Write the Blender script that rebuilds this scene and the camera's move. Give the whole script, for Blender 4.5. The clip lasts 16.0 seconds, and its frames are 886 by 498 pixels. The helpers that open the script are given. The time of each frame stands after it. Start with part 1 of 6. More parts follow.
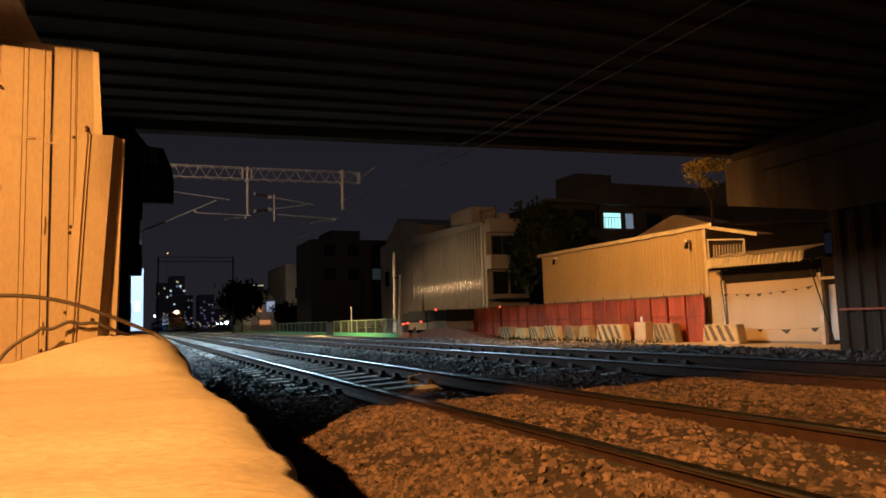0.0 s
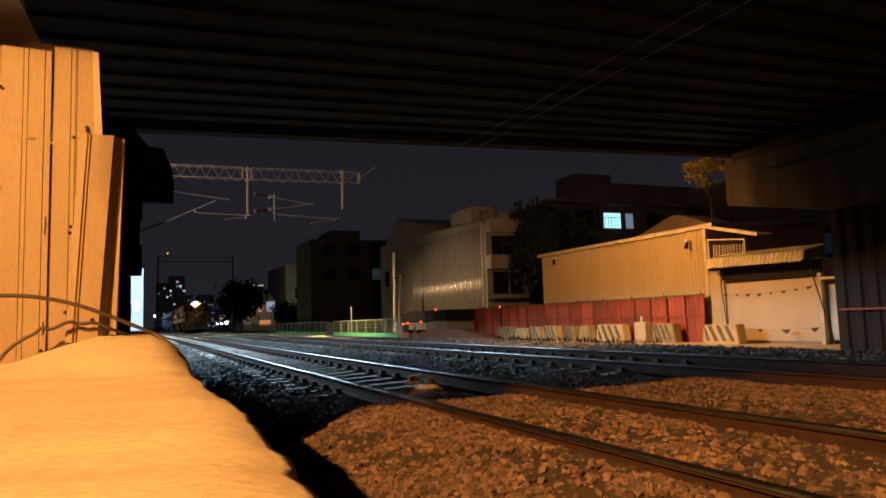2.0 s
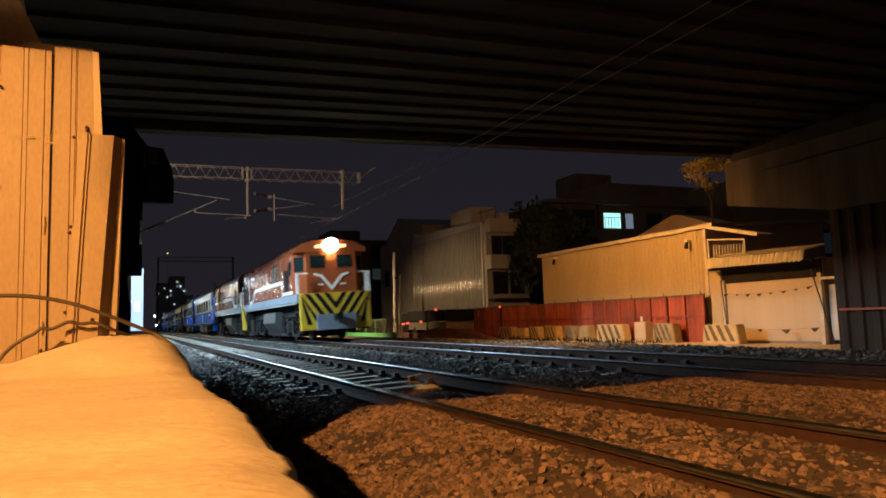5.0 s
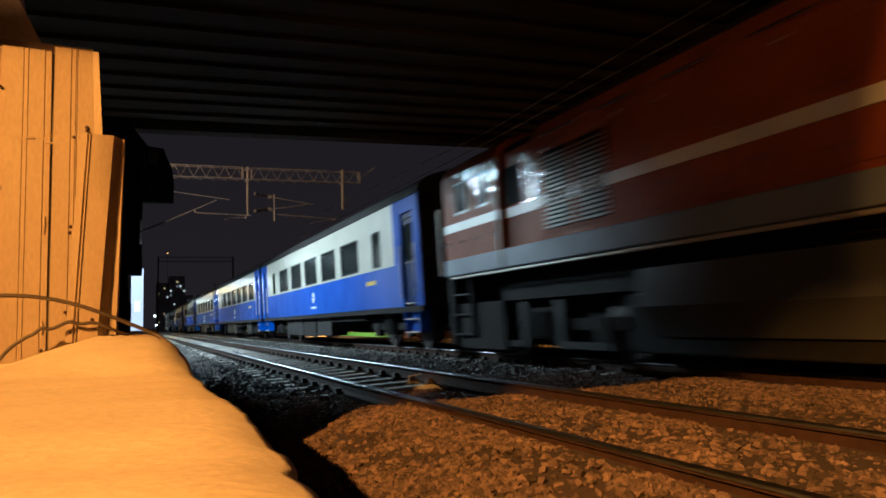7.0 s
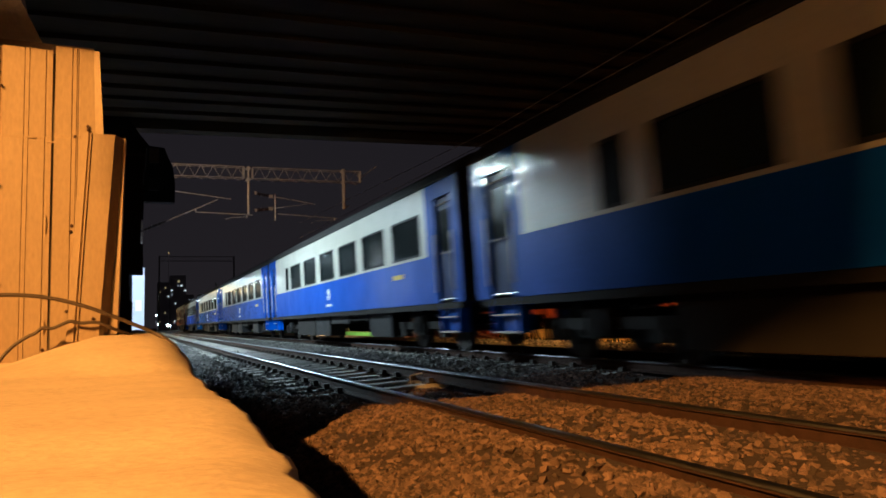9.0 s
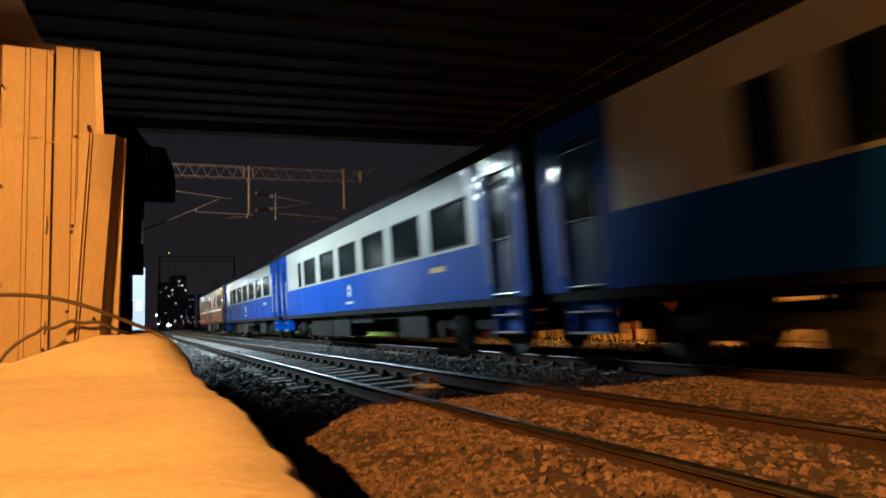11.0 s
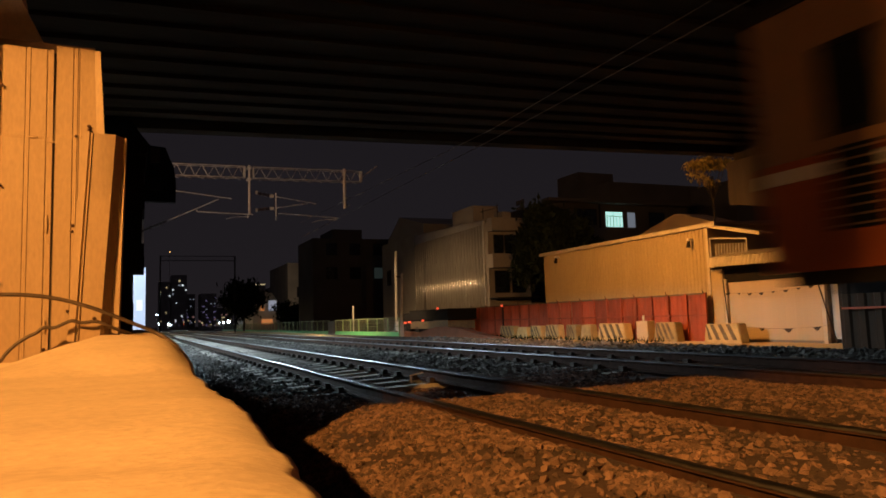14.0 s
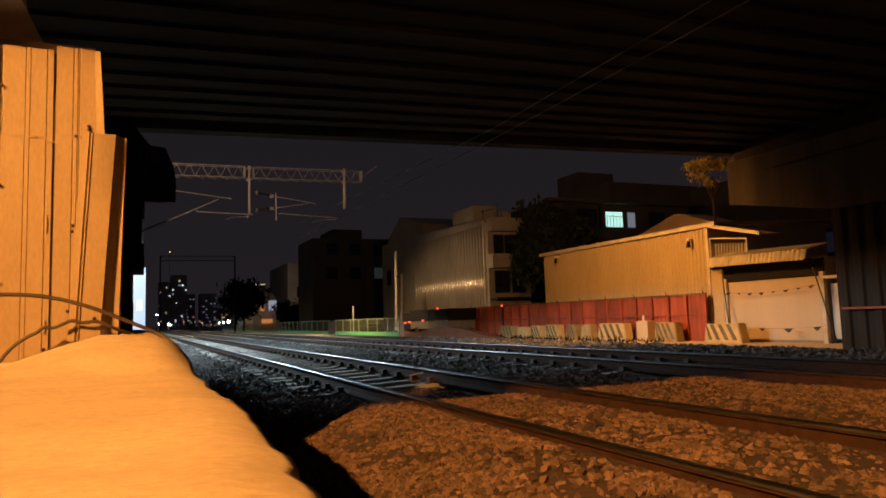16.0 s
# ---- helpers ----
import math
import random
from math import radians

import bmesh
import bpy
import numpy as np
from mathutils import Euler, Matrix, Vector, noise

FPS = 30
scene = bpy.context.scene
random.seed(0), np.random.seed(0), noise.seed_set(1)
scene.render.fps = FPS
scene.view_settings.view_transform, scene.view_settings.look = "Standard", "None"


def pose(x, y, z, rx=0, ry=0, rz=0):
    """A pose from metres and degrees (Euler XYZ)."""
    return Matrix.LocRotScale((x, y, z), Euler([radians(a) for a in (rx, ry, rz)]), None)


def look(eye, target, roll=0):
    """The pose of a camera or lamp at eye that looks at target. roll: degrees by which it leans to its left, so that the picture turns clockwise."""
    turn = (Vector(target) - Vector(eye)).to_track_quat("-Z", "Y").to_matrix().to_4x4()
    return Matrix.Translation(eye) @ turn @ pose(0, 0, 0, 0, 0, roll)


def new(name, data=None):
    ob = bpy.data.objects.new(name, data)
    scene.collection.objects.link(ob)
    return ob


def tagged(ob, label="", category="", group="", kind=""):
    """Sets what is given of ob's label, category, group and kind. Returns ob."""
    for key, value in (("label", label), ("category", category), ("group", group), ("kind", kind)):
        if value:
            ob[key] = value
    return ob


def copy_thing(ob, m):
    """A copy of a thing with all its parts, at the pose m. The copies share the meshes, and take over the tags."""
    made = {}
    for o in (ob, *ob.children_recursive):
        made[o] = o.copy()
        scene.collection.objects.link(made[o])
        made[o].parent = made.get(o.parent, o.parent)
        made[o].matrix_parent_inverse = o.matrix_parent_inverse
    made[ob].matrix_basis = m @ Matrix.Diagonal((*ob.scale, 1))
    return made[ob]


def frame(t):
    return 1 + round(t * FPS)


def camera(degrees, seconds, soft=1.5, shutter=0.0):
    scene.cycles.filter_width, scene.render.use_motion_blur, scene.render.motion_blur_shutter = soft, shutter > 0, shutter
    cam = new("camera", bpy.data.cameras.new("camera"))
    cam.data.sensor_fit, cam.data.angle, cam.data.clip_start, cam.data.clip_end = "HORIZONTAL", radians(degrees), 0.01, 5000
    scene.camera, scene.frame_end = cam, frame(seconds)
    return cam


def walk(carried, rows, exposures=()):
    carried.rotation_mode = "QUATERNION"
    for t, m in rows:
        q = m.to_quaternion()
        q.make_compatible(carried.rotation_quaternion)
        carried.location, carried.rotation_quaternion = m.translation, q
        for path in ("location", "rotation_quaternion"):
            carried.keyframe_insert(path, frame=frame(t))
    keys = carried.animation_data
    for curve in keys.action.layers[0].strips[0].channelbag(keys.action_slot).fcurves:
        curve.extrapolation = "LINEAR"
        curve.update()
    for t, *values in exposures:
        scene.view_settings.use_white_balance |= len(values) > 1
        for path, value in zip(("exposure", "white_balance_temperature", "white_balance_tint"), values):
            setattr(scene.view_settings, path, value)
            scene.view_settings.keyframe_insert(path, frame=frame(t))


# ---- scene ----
# Camera: on a parapet beside the line, a slow creep to the left late in the clip.
cam = camera(64.09, 16.0, soft=1.7, shutter=0.5)
EYE = (0.0, 0.0, 0.639)


def aim(yaw, pitch, roll=-1.84):
    a, b = radians(yaw), radians(pitch)
    way = (math.sin(a) * math.cos(b), math.cos(a) * math.cos(b), math.sin(b))
    return look(EYE, [e + w for e, w in zip(EYE, way)], roll)


walk(cam, [(0.0, aim(23.46, 5.69)), (6.6, aim(23.46, 5.69)), (9.0, aim(23.38, 5.64)), (12.0, aim(23.33, 5.62)),
           (13.0, aim(23.31, 5.61)), (16.0, aim(23.31, 5.61))], exposures=[(0.0, 0.12, 5600, 3), (4.3, 0.12, 5600, 3), (6.3, -0.04, 5950, 3), (9.0, -0.02, 6050, 4), (12.5, -0.08, 6250, 6), (13.6, -0.08, 6360, 8), (14.0, -0.21, 6400, 8), (14.5, -0.08, 6450, 9), (16.0, -0.08, 6450, 9)])

# ---- world and lights ----
world = bpy.data.worlds.new("night_sky")
scene.world = world
world.use_nodes = True
wn = world.node_tree
bg = wn.nodes["Background"]
tc, sep, ramp = wn.nodes.new("ShaderNodeTexCoord"), wn.nodes.new("ShaderNodeSeparateXYZ"), wn.nodes.new("ShaderNodeValToRGB")
wn.links.new(tc.outputs["Generated"], sep.inputs[0])
wn.links.new(sep.outputs["Z"], ramp.inputs[0])
ramp.color_ramp.elements[0].color = (0.0128, 0.0104, 0.0122, 1)
ramp.color_ramp.elements[1].color = (0.0085, 0.0071, 0.0092, 1)
ramp.color_ramp.elements[1].position = 0.5
wn.links.new(ramp.outputs[0], bg.inputs["Color"])
bg.inputs["Strength"].default_value = 1.25

SODIUM = (1.0, 0.41, 0.085)


def lamp(name, eye, target, power, colour, size=0.25, cone=150, blend=0.4):
    data = bpy.data.lights.new(name, "SPOT")
    data.energy, data.color, data.shadow_soft_size = power, colour, size
    data.spot_size, data.spot_blend = radians(cone), blend
    ob = new(name, data)
    ob.matrix_world = look(eye, target)
    return ob


lamp("sodium_lamp_road", (-7.24, -4.7, 6.42), (-7.18, -4.66, 0.0), 21000, SODIUM, 0.14, 139.5, 0.06)
# Added fill with no real source; warms train flank, bearer and abutment.
lamp("sodium_lamp_spill", (-2.4, 2.2, 4.2), (5.8, 8.1, 3.2), 130, (1.0, 0.47, 0.19), 0.10, 84, 1.0)
lamp("sodium_lamp_yard", (13.0, 21.3, 5.0), (21.0, 23.0, 1.5), 3350, SODIUM, 0.15, 168, 0.42)
# Stands in for the unseen source that lights green fence and cladding.
lamp("warm_lamp_street", (11.0, 50.0, 3.1), (17.0, 50.5, -0.6), 3200, (1.0, 0.62, 0.30), 0.07, 118)
# Added to lift the low house and gable; no source is known here.
lamp("warm_lamp_street", (20.5, 111.0, 4.8), (22.0, 121.0, 3.0), 800, (1.0, 0.74, 0.5), 0.2, 120)
# Added narrow beam for the gantry alone; its source is unseen.
lamp("sodium_lamp_lane", (-9.0, 24.0, 6.6), (5.6, 32.2, 7.15), 5600, (1.0, 0.60, 0.34), 0.15, 24, 0.1)
WHITE = (0.74, 0.90, 1.0)
lamp("white_lamp_lane", (-2.0, 23.3, 5.53), (-2.0, 23.3, 0.0), 7400, WHITE, 0.42, 161, 0.06)
# Added soft fill between two lamps, brightening the coaches in the gap.
lamp("white_lamp_lane", (-1.2, 35.0, 5.2), (-1.0, 35.0, 0.0), 3200, WHITE, 0.4, 150, 0.2)
lamp("white_lamp_lane", (-1.0, 53.0, 5.25), (-1.65, 52.5, 0.0), 2800, WHITE, 0.25, 164, 0.08)
lamp("white_lamp_lane", (-1.4, 84.0, 5.2), (-1.4, 82.8, 0.0), 3200, WHITE, 0.25, 150, 0.10)
lamp("warm_lamp_lane", (-1.6, 68.0, 5.0), (-1.5, 67.0, 0.0), 3600, (1.0, 0.80, 0.46), 0.25, 150, 0.2)
lamp("warm_lamp_lane", (-1.5, 113.0, 5.6), (-1.4, 112.0, 0.0), 2400, (1.0, 0.70, 0.34), 0.3, 160, 0.2)
lamp("sodium_lamp_corner", (-7.0, -11.0, 5.2), (5.4, -4.0, 2.2), 5000, SODIUM, 0.10, 41.15, 0.03)
lamp("white_lamp_lane", (-3.0, 165.0, 6.0), (-2.9, 164.0, 0.0), 5000, (0.75, 0.92, 1.0), 0.35, 160, 0.2)


# ---- materials ----
def mat(name, colour, rough=0.7, metal=0.0, second=None, scale=6.0, spread=0.35, bump=0.0, grain=60.0, per="", stretch=None, emit=0.0, coat=0.0, dent=0.0, spec=0.5, vary=(0.6, 1.3)):
    """A surface: base colour, blotches of a second colour, fine grain with relief, and shades from piece to piece."""
    m = bpy.data.materials.new(name)
    m.use_nodes = True
    nt = m.node_tree
    p = nt.nodes["Principled BSDF"]
    p.inputs["Roughness"].default_value, p.inputs["Metallic"].default_value = rough, metal
    p.inputs["Coat Weight"].default_value, p.inputs["Coat Roughness"].default_value = coat, 0.08
    p.inputs["Specular IOR Level"].default_value = spec
    N, L = nt.nodes.new, nt.links.new
    co = N("ShaderNodeTexCoord")
    vec = co.outputs["Object"]
    if stretch:
        mp = N("ShaderNodeMapping")
        mp.inputs["Scale"].default_value = stretch
        L(vec, mp.inputs[0])
        vec = mp.outputs[0]
    second = second or [c * 0.6 for c in colour]
    big, small = N("ShaderNodeTexNoise"), N("ShaderNodeTexNoise")
    big.inputs["Scale"].default_value, big.inputs["Detail"].default_value = scale, 6
    small.inputs["Scale"].default_value, small.inputs["Detail"].default_value = grain, 4
    L(vec, big.inputs["Vector"])
    L(vec, small.inputs["Vector"])
    r = N("ShaderNodeMapRange")
    r.inputs["From Min"].default_value, r.inputs["From Max"].default_value = 0.5 - spread * 0.5, 0.5 + spread
    L(big.outputs["Fac"], r.inputs["Value"])
    mix = N("ShaderNodeMix")
    mix.data_type = "RGBA"
    mix.inputs[6].default_value, mix.inputs[7].default_value = (*colour, 1), (*second, 1)
    L(r.outputs[0], mix.inputs[0])
    out = mix.outputs[2]
    g = N("ShaderNodeMapRange")
    g.inputs["To Min"].default_value, g.inputs["To Max"].default_value = 0.75, 1.2
    L(small.outputs["Fac"], g.inputs["Value"])
    val = g.outputs[0]
    if per:
        if per == "island":
            ge = N("ShaderNodeNewGeometry")
            rnd = ge.outputs["Random Per Island"]
        else:
            oi = N("ShaderNodeObjectInfo")
            rnd = oi.outputs["Random"]
        pr = N("ShaderNodeMapRange")
        pr.inputs["To Min"].default_value, pr.inputs["To Max"].default_value = vary
        L(rnd, pr.inputs["Value"])
        mu = N("ShaderNodeMath")
        mu.operation = "MULTIPLY"
        L(val, mu.inputs[0])
        L(pr.outputs[0], mu.inputs[1])
        val = mu.outputs[0]
    hsv = N("ShaderNodeHueSaturation")
    L(out, hsv.inputs["Color"])
    L(val, hsv.inputs["Value"])
    L(hsv.outputs[0], p.inputs["Base Color"])
    rr = N("ShaderNodeMapRange")
    rr.inputs["To Min"].default_value, rr.inputs["To Max"].default_value = max(0.03, rough - 0.12), min(1, rough + 0.15)
    L(big.outputs["Fac"], rr.inputs["Value"])
    L(rr.outputs[0], p.inputs["Roughness"])
    if bump:
        b = N("ShaderNodeBump")
        b.inputs["Strength"].default_value, b.inputs["Distance"].default_value = bump, 0.01
        L(small.outputs["Fac"], b.inputs["Height"])
        L(b.outputs[0], p.inputs["Normal"])
    if dent:
        wave, d = N("ShaderNodeTexNoise"), N("ShaderNodeBump")
        wave.inputs["Scale"].default_value, wave.inputs["Detail"].default_value = 3.2, 2
        L(vec, wave.inputs["Vector"])
        d.inputs["Strength"].default_value, d.inputs["Distance"].default_value = dent, 0.05
        L(wave.outputs["Fac"], d.inputs["Height"])
        L(d.outputs[0], p.inputs["Coat Normal"])
    if emit:
        p.inputs["Emission Color"].default_value, p.inputs["Emission Strength"].default_value = (*colour, 1), emit
    return m


def glow(name, colour, strength):
    m = bpy.data.materials.new(name)
    m.use_nodes = True
    p = m.node_tree.nodes["Principled BSDF"]
    p.inputs["Base Color"].default_value = (*[c * 0.3 for c in colour], 1)
    p.inputs["Emission Color"].default_value, p.inputs["Emission Strength"].default_value = (*colour, 1), strength
    return m


M = {}
M["concrete_ledge"] = mat("ledge_concrete", (0.55, 0.455, 0.34), 0.9, 0, (0.36, 0.28, 0.20), 3.2, 0.5, 0.3, 38, stretch=(1.0, 1.7, 1))
M["concrete"] = mat("concrete", (0.46, 0.41, 0.35), 0.9, 0, (0.32, 0.28, 0.24), 1.2, 0.4, 0.5, 30)
# The gloom under the deck is put into this concrete's dark colour.
M["soffit"] = mat("dark_concrete", (0.068, 0.053, 0.038), 0.95, 0, (0.030, 0.024, 0.017), 0.8, 0.35, 0.4, 12, stretch=(0.25, 2.0, 1), spec=0.12)
# Dark sheet, turned down further: shade under the bridge is in the colour.
M["dark_sheet"] = mat("dark_shaded_hoarding", (0.060, 0.040, 0.026), 0.8, 0, (0.024, 0.016, 0.011), 1.8, 0.4, 0.3, 25, stretch=(1, 1, 0.15), spec=0.2)
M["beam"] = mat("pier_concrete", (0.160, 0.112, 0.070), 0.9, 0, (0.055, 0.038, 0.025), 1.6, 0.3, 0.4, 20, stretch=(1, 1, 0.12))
M["ballast"] = mat("ballast_bed", (0.042, 0.024, 0.019), 0.95, 0, (0.026, 0.015, 0.012), 1.4, 0.4, 1.0, 28)
M["stone"] = mat("ballast_stone", (0.105, 0.102, 0.094), 0.8, 0, (0.042, 0.039, 0.036), 0.9, 0.5, 0.5, 70, per="island", vary=(0.2, 2.0))
M["rail_side"] = mat("rusty_rail", (0.046, 0.022, 0.014), 0.9, 0.0, (0.018, 0.0095, 0.0065), 9, 0.4, 0.4, 80, spec=0.15)
M["rail_top"] = mat("polished_rail_head", (0.20, 0.20, 0.215), 0.36, 1.0, (0.12, 0.115, 0.115), 8, 0.4, 0.0, 60)
M["sleeper"] = mat("sleeper_concrete", (0.46, 0.44, 0.40), 0.85, 0, (0.27, 0.25, 0.22), 5, 0.4, 0.4, 70, per="object")
M["stone_brown"] = mat("dusty_brown_stone", (0.128, 0.077, 0.056), 0.9, 0, (0.046, 0.028, 0.021), 0.9, 0.5, 0.5, 70, per="island", vary=(0.25, 1.65))
# House stands in shade; the darkness is put into this colour.
M["unlit"] = mat("unlit_blue_render", (0.022, 0.024, 0.040), 0.9, 0, (0.014, 0.015, 0.026), 0.5, 0.4)
M["chrome"] = mat("chrome_bar", (0.75, 0.76, 0.78), 0.18, 1.0, (0.6, 0.6, 0.62), 5, 0.3)
M["clip"] = mat("fastening_steel", (0.05, 0.038, 0.03), 0.7, 0.4, (0.03, 0.022, 0.018), 20, 0.4, 0.2, 90)
M["galv"] = mat("galvanised_steel", (0.52, 0.49, 0.44), 0.5, 0.35, (0.34, 0.31, 0.28), 5, 0.4, 0.15, 60)
M["ceramic"] = mat("brown_insulator", (0.05, 0.03, 0.022), 0.25, 0, None, 8, 0.3)
M["wire"] = mat("weathered_wire", (0.32, 0.27, 0.21), 0.5, 0.5, None, 5, 0.3)
M["cable"] = mat("black_cable", (0.022, 0.014, 0.010), 0.55, 0, (0.07, 0.045, 0.03), 12, 0.4, 0.2)
M["sheet"] = mat("cream_steel_sheet", (0.285, 0.208, 0.13), 0.6, 0, (0.215, 0.15, 0.092), 3, 0.45, 0.12, 70, stretch=(1, 1, 0.35))
M["sheet_edge"] = mat("dark_sheet_joint", (0.10, 0.07, 0.045), 0.7, 0, None, 9, 0.4)
M["rust"] = mat("rust_spot", (0.06, 0.03, 0.018), 0.9, 0, None, 30, 0.4)
# Black of painted parts, and of boards and openings lying in shade.
M["black"] = mat("flat_black", (0.007, 0.0065, 0.006), 0.75, 0, (0.012, 0.011, 0.010), 6, 0.4, 0.2, spec=0.12)
M["shed"] = mat("beige_ribbed_sheet", (0.47, 0.36, 0.19), 0.55, 0, (0.37, 0.28, 0.145), 0.9, 0.45, 0.1, 30, stretch=(1, 1, 0.3))
M["shed_roof"] = mat("roof_sheet", (0.40, 0.30, 0.20), 0.6, 0, (0.28, 0.20, 0.14), 1.0, 0.4, 0.1, 30)
M["flash"] = mat("roof_flashing", (0.62, 0.54, 0.40), 0.5, 0, None, 2, 0.3)
M["shutter"] = mat("roller_shutter", (0.56, 0.44, 0.27), 0.5, 0, (0.46, 0.35, 0.21), 0.8, 0.4, 0.1, 30)
M["red"] = mat("red_hoarding", (0.44, 0.085, 0.03), 0.7, 0, (0.13, 0.036, 0.018), 2.3, 0.5, 0.2, 40, per="object", stretch=(1, 1, 0.45), vary=(0.6, 1.2))
M["barrier"] = mat("barrier_concrete", (0.62, 0.46, 0.19), 0.85, 0, (0.36, 0.26, 0.12), 3, 0.4, 0.4, 40, per="object")
M["stripe_black"] = mat("worn_black_paint", (0.10, 0.075, 0.045), 0.8, 0, (0.22, 0.17, 0.09), 6, 0.4)
M["dirt"] = mat("sandy_ground", (0.60, 0.46, 0.25), 0.95, 0, (0.42, 0.32, 0.17), 1.2, 0.4, 0.6, 30)
M["green"] = mat("green_fence_paint", (0.10, 0.42, 0.13), 0.6, 0, (0.07, 0.30, 0.09), 1.5, 0.4, 0.1, 40)
M["green_post"] = mat("pale_green_post", (0.33, 0.42, 0.20), 0.6, 0, None, 3, 0.3)
M["mesh_wire"] = mat("fence_mesh", (0.18, 0.20, 0.10), 0.7, 0, None, 3, 0.3)
M["white_pole"] = mat("white_pole_paint", (0.62, 0.58, 0.50), 0.6, 0, (0.48, 0.44, 0.38), 3, 0.4)
M["clad"] = mat("grey_corrugated_cladding", (0.40, 0.36, 0.30), 0.18, 0.45, (0.33, 0.30, 0.25), 0.6, 0.4, 0.12, 5, stretch=(1, 1, 0.25))
M["clad_dark"] = mat("dark_cladding", (0.36, 0.32, 0.26), 0.6, 0.1, (0.25, 0.22, 0.18), 0.6, 0.4, 0.1, 20)
M["render_wall"] = mat("stained_render", (0.30, 0.26, 0.21), 0.9, 0, (0.18, 0.155, 0.125), 0.5, 0.4, 0.2, 14)
# The block gets little light; that dimness is put into its render.
M["apartment_wall"] = mat("dim_apartment_render", (0.10, 0.092, 0.082), 0.9, 0, (0.06, 0.055, 0.05), 0.4, 0.4, 0.2, 12, stretch=(1, 1, 0.3))
# Render toned dark for walls that stay unlit, shade included in the colour.
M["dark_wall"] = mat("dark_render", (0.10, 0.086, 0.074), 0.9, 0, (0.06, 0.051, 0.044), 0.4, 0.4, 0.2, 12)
# Pale tone stands in for the haze that lifts the far towers.
M["far_wall"] = mat("hazy_tower_wall", (0.42, 0.38, 0.38), 0.9, 0, (0.34, 0.31, 0.31), 0.05, 0.4)
M["glass_dark"] = mat("dark_window_glass", (0.015, 0.017, 0.02), 0.08, 0, None, 3, 0.3)
# Foliage darkened in its colour so the trees stay unlit.
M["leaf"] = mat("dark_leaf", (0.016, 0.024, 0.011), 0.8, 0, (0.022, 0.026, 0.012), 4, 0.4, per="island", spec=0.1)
# Foliage again, with the lamp's yellow light put into the leaf colour.
M["leaf_lit"] = mat("lamplit_leaf", (0.34, 0.26, 0.05), 0.7, 0, (0.20, 0.16, 0.04), 4, 0.4, per="island")
M["bark"] = mat("bark", (0.03, 0.022, 0.016), 0.9, 0, None, 5, 0.4, 0.5, 30)
M["win_cool"] = glow("lit_window_cool", (0.55, 0.95, 0.85), 1.1)
M["win_white"] = glow("lit_window_white", (0.85, 0.95, 1.0), 0.9)
M["win_warm"] = glow("lit_window_warm", (1.0, 0.78, 0.42), 0.5)
M["lamp_white"] = glow("street_light_white", (0.8, 0.92, 1.0), 12)
M["lamp_red"] = glow("tail_light_red", (1.0, 0.10, 0.04), 1.6)
M["lamp_orange"] = glow("street_light_orange", (1.0, 0.5, 0.12), 5)
M["panel_lit"] = glow("lit_sign_panel", (0.62, 0.70, 0.95), 0.55)
M["panel_logo"] = glow("lit_sign_mark", (0.85, 0.85, 0.9), 0.75)
M["headlight"] = glow("headlight_lens", (1.0, 0.74, 0.36), 160)
M["marker"] = glow("marker_light", (1.0, 0.55, 0.2), 3)
M["blue"] = mat("blue_coach_paint", (0.003, 0.080, 0.50), 0.55, 0, (0.003, 0.064, 0.36), 1.3, 0.4, 0.05, 20, coat=0.8, dent=0.38, spec=0.08)
M["cream"] = mat("cream_coach_paint", (0.56, 0.55, 0.47), 0.45, 0, (0.47, 0.455, 0.38), 1.3, 0.4, 0.03, 20, coat=0.8, dent=0.38, spec=0.3)
M["van_upper"] = mat("faded_tan_van_paint", (0.31, 0.19, 0.10), 0.45, 0, (0.25, 0.145, 0.07), 1.3, 0.4, 0.03, 20, coat=0.8, dent=0.38, spec=0.3)
M["orange"] = mat("orange_coach_paint", (0.38, 0.105, 0.030), 0.5, 0, (0.30, 0.08, 0.024), 1.3, 0.4, 0.03, 20, coat=0.8, dent=0.38, spec=0.3)
M["loco_orange"] = mat("orange_engine_paint", (0.30, 0.068, 0.016), 0.6, 0, (0.20, 0.044, 0.012), 1.5, 0.4, 0.05, 20, coat=0.9, dent=0.6, spec=0.15)
M["white_band"] = mat("white_band_paint", (0.72, 0.70, 0.64), 0.4, 0, (0.58, 0.56, 0.5), 2, 0.3)
M["roof_grey"] = mat("coach_roof_grey", (0.028, 0.026, 0.025), 0.85, 0, (0.018, 0.017, 0.016), 1.2, 0.4, spec=0.12)
M["sill_grey"] = mat("frame_sill_grey", (0.20, 0.24, 0.31), 0.6, 0, (0.14, 0.155, 0.18), 1.5, 0.4)
# Underframe grime; also the dark put on shaded coach ends.
M["under"] = mat("grime_and_shade", (0.014, 0.012, 0.011), 0.8, 0.1, (0.028, 0.025, 0.022), 3, 0.45, 0.3, 40, spec=0.12)
M["under_light"] = mat("underframe_grey", (0.020, 0.020, 0.021), 0.5, 0.1, (0.012, 0.012, 0.012), 3, 0.45, 0.2, 40, spec=0.12)
M["tank"] = mat("grey_tank_paint", (0.065, 0.068, 0.070), 0.45, 0, (0.05, 0.05, 0.052), 2.0, 0.4, 0.1, 30, spec=0.12)
M["slat"] = mat("louvre_paint", (0.22, 0.16, 0.10), 0.4, 0.1, (0.14, 0.10, 0.06), 3, 0.4)
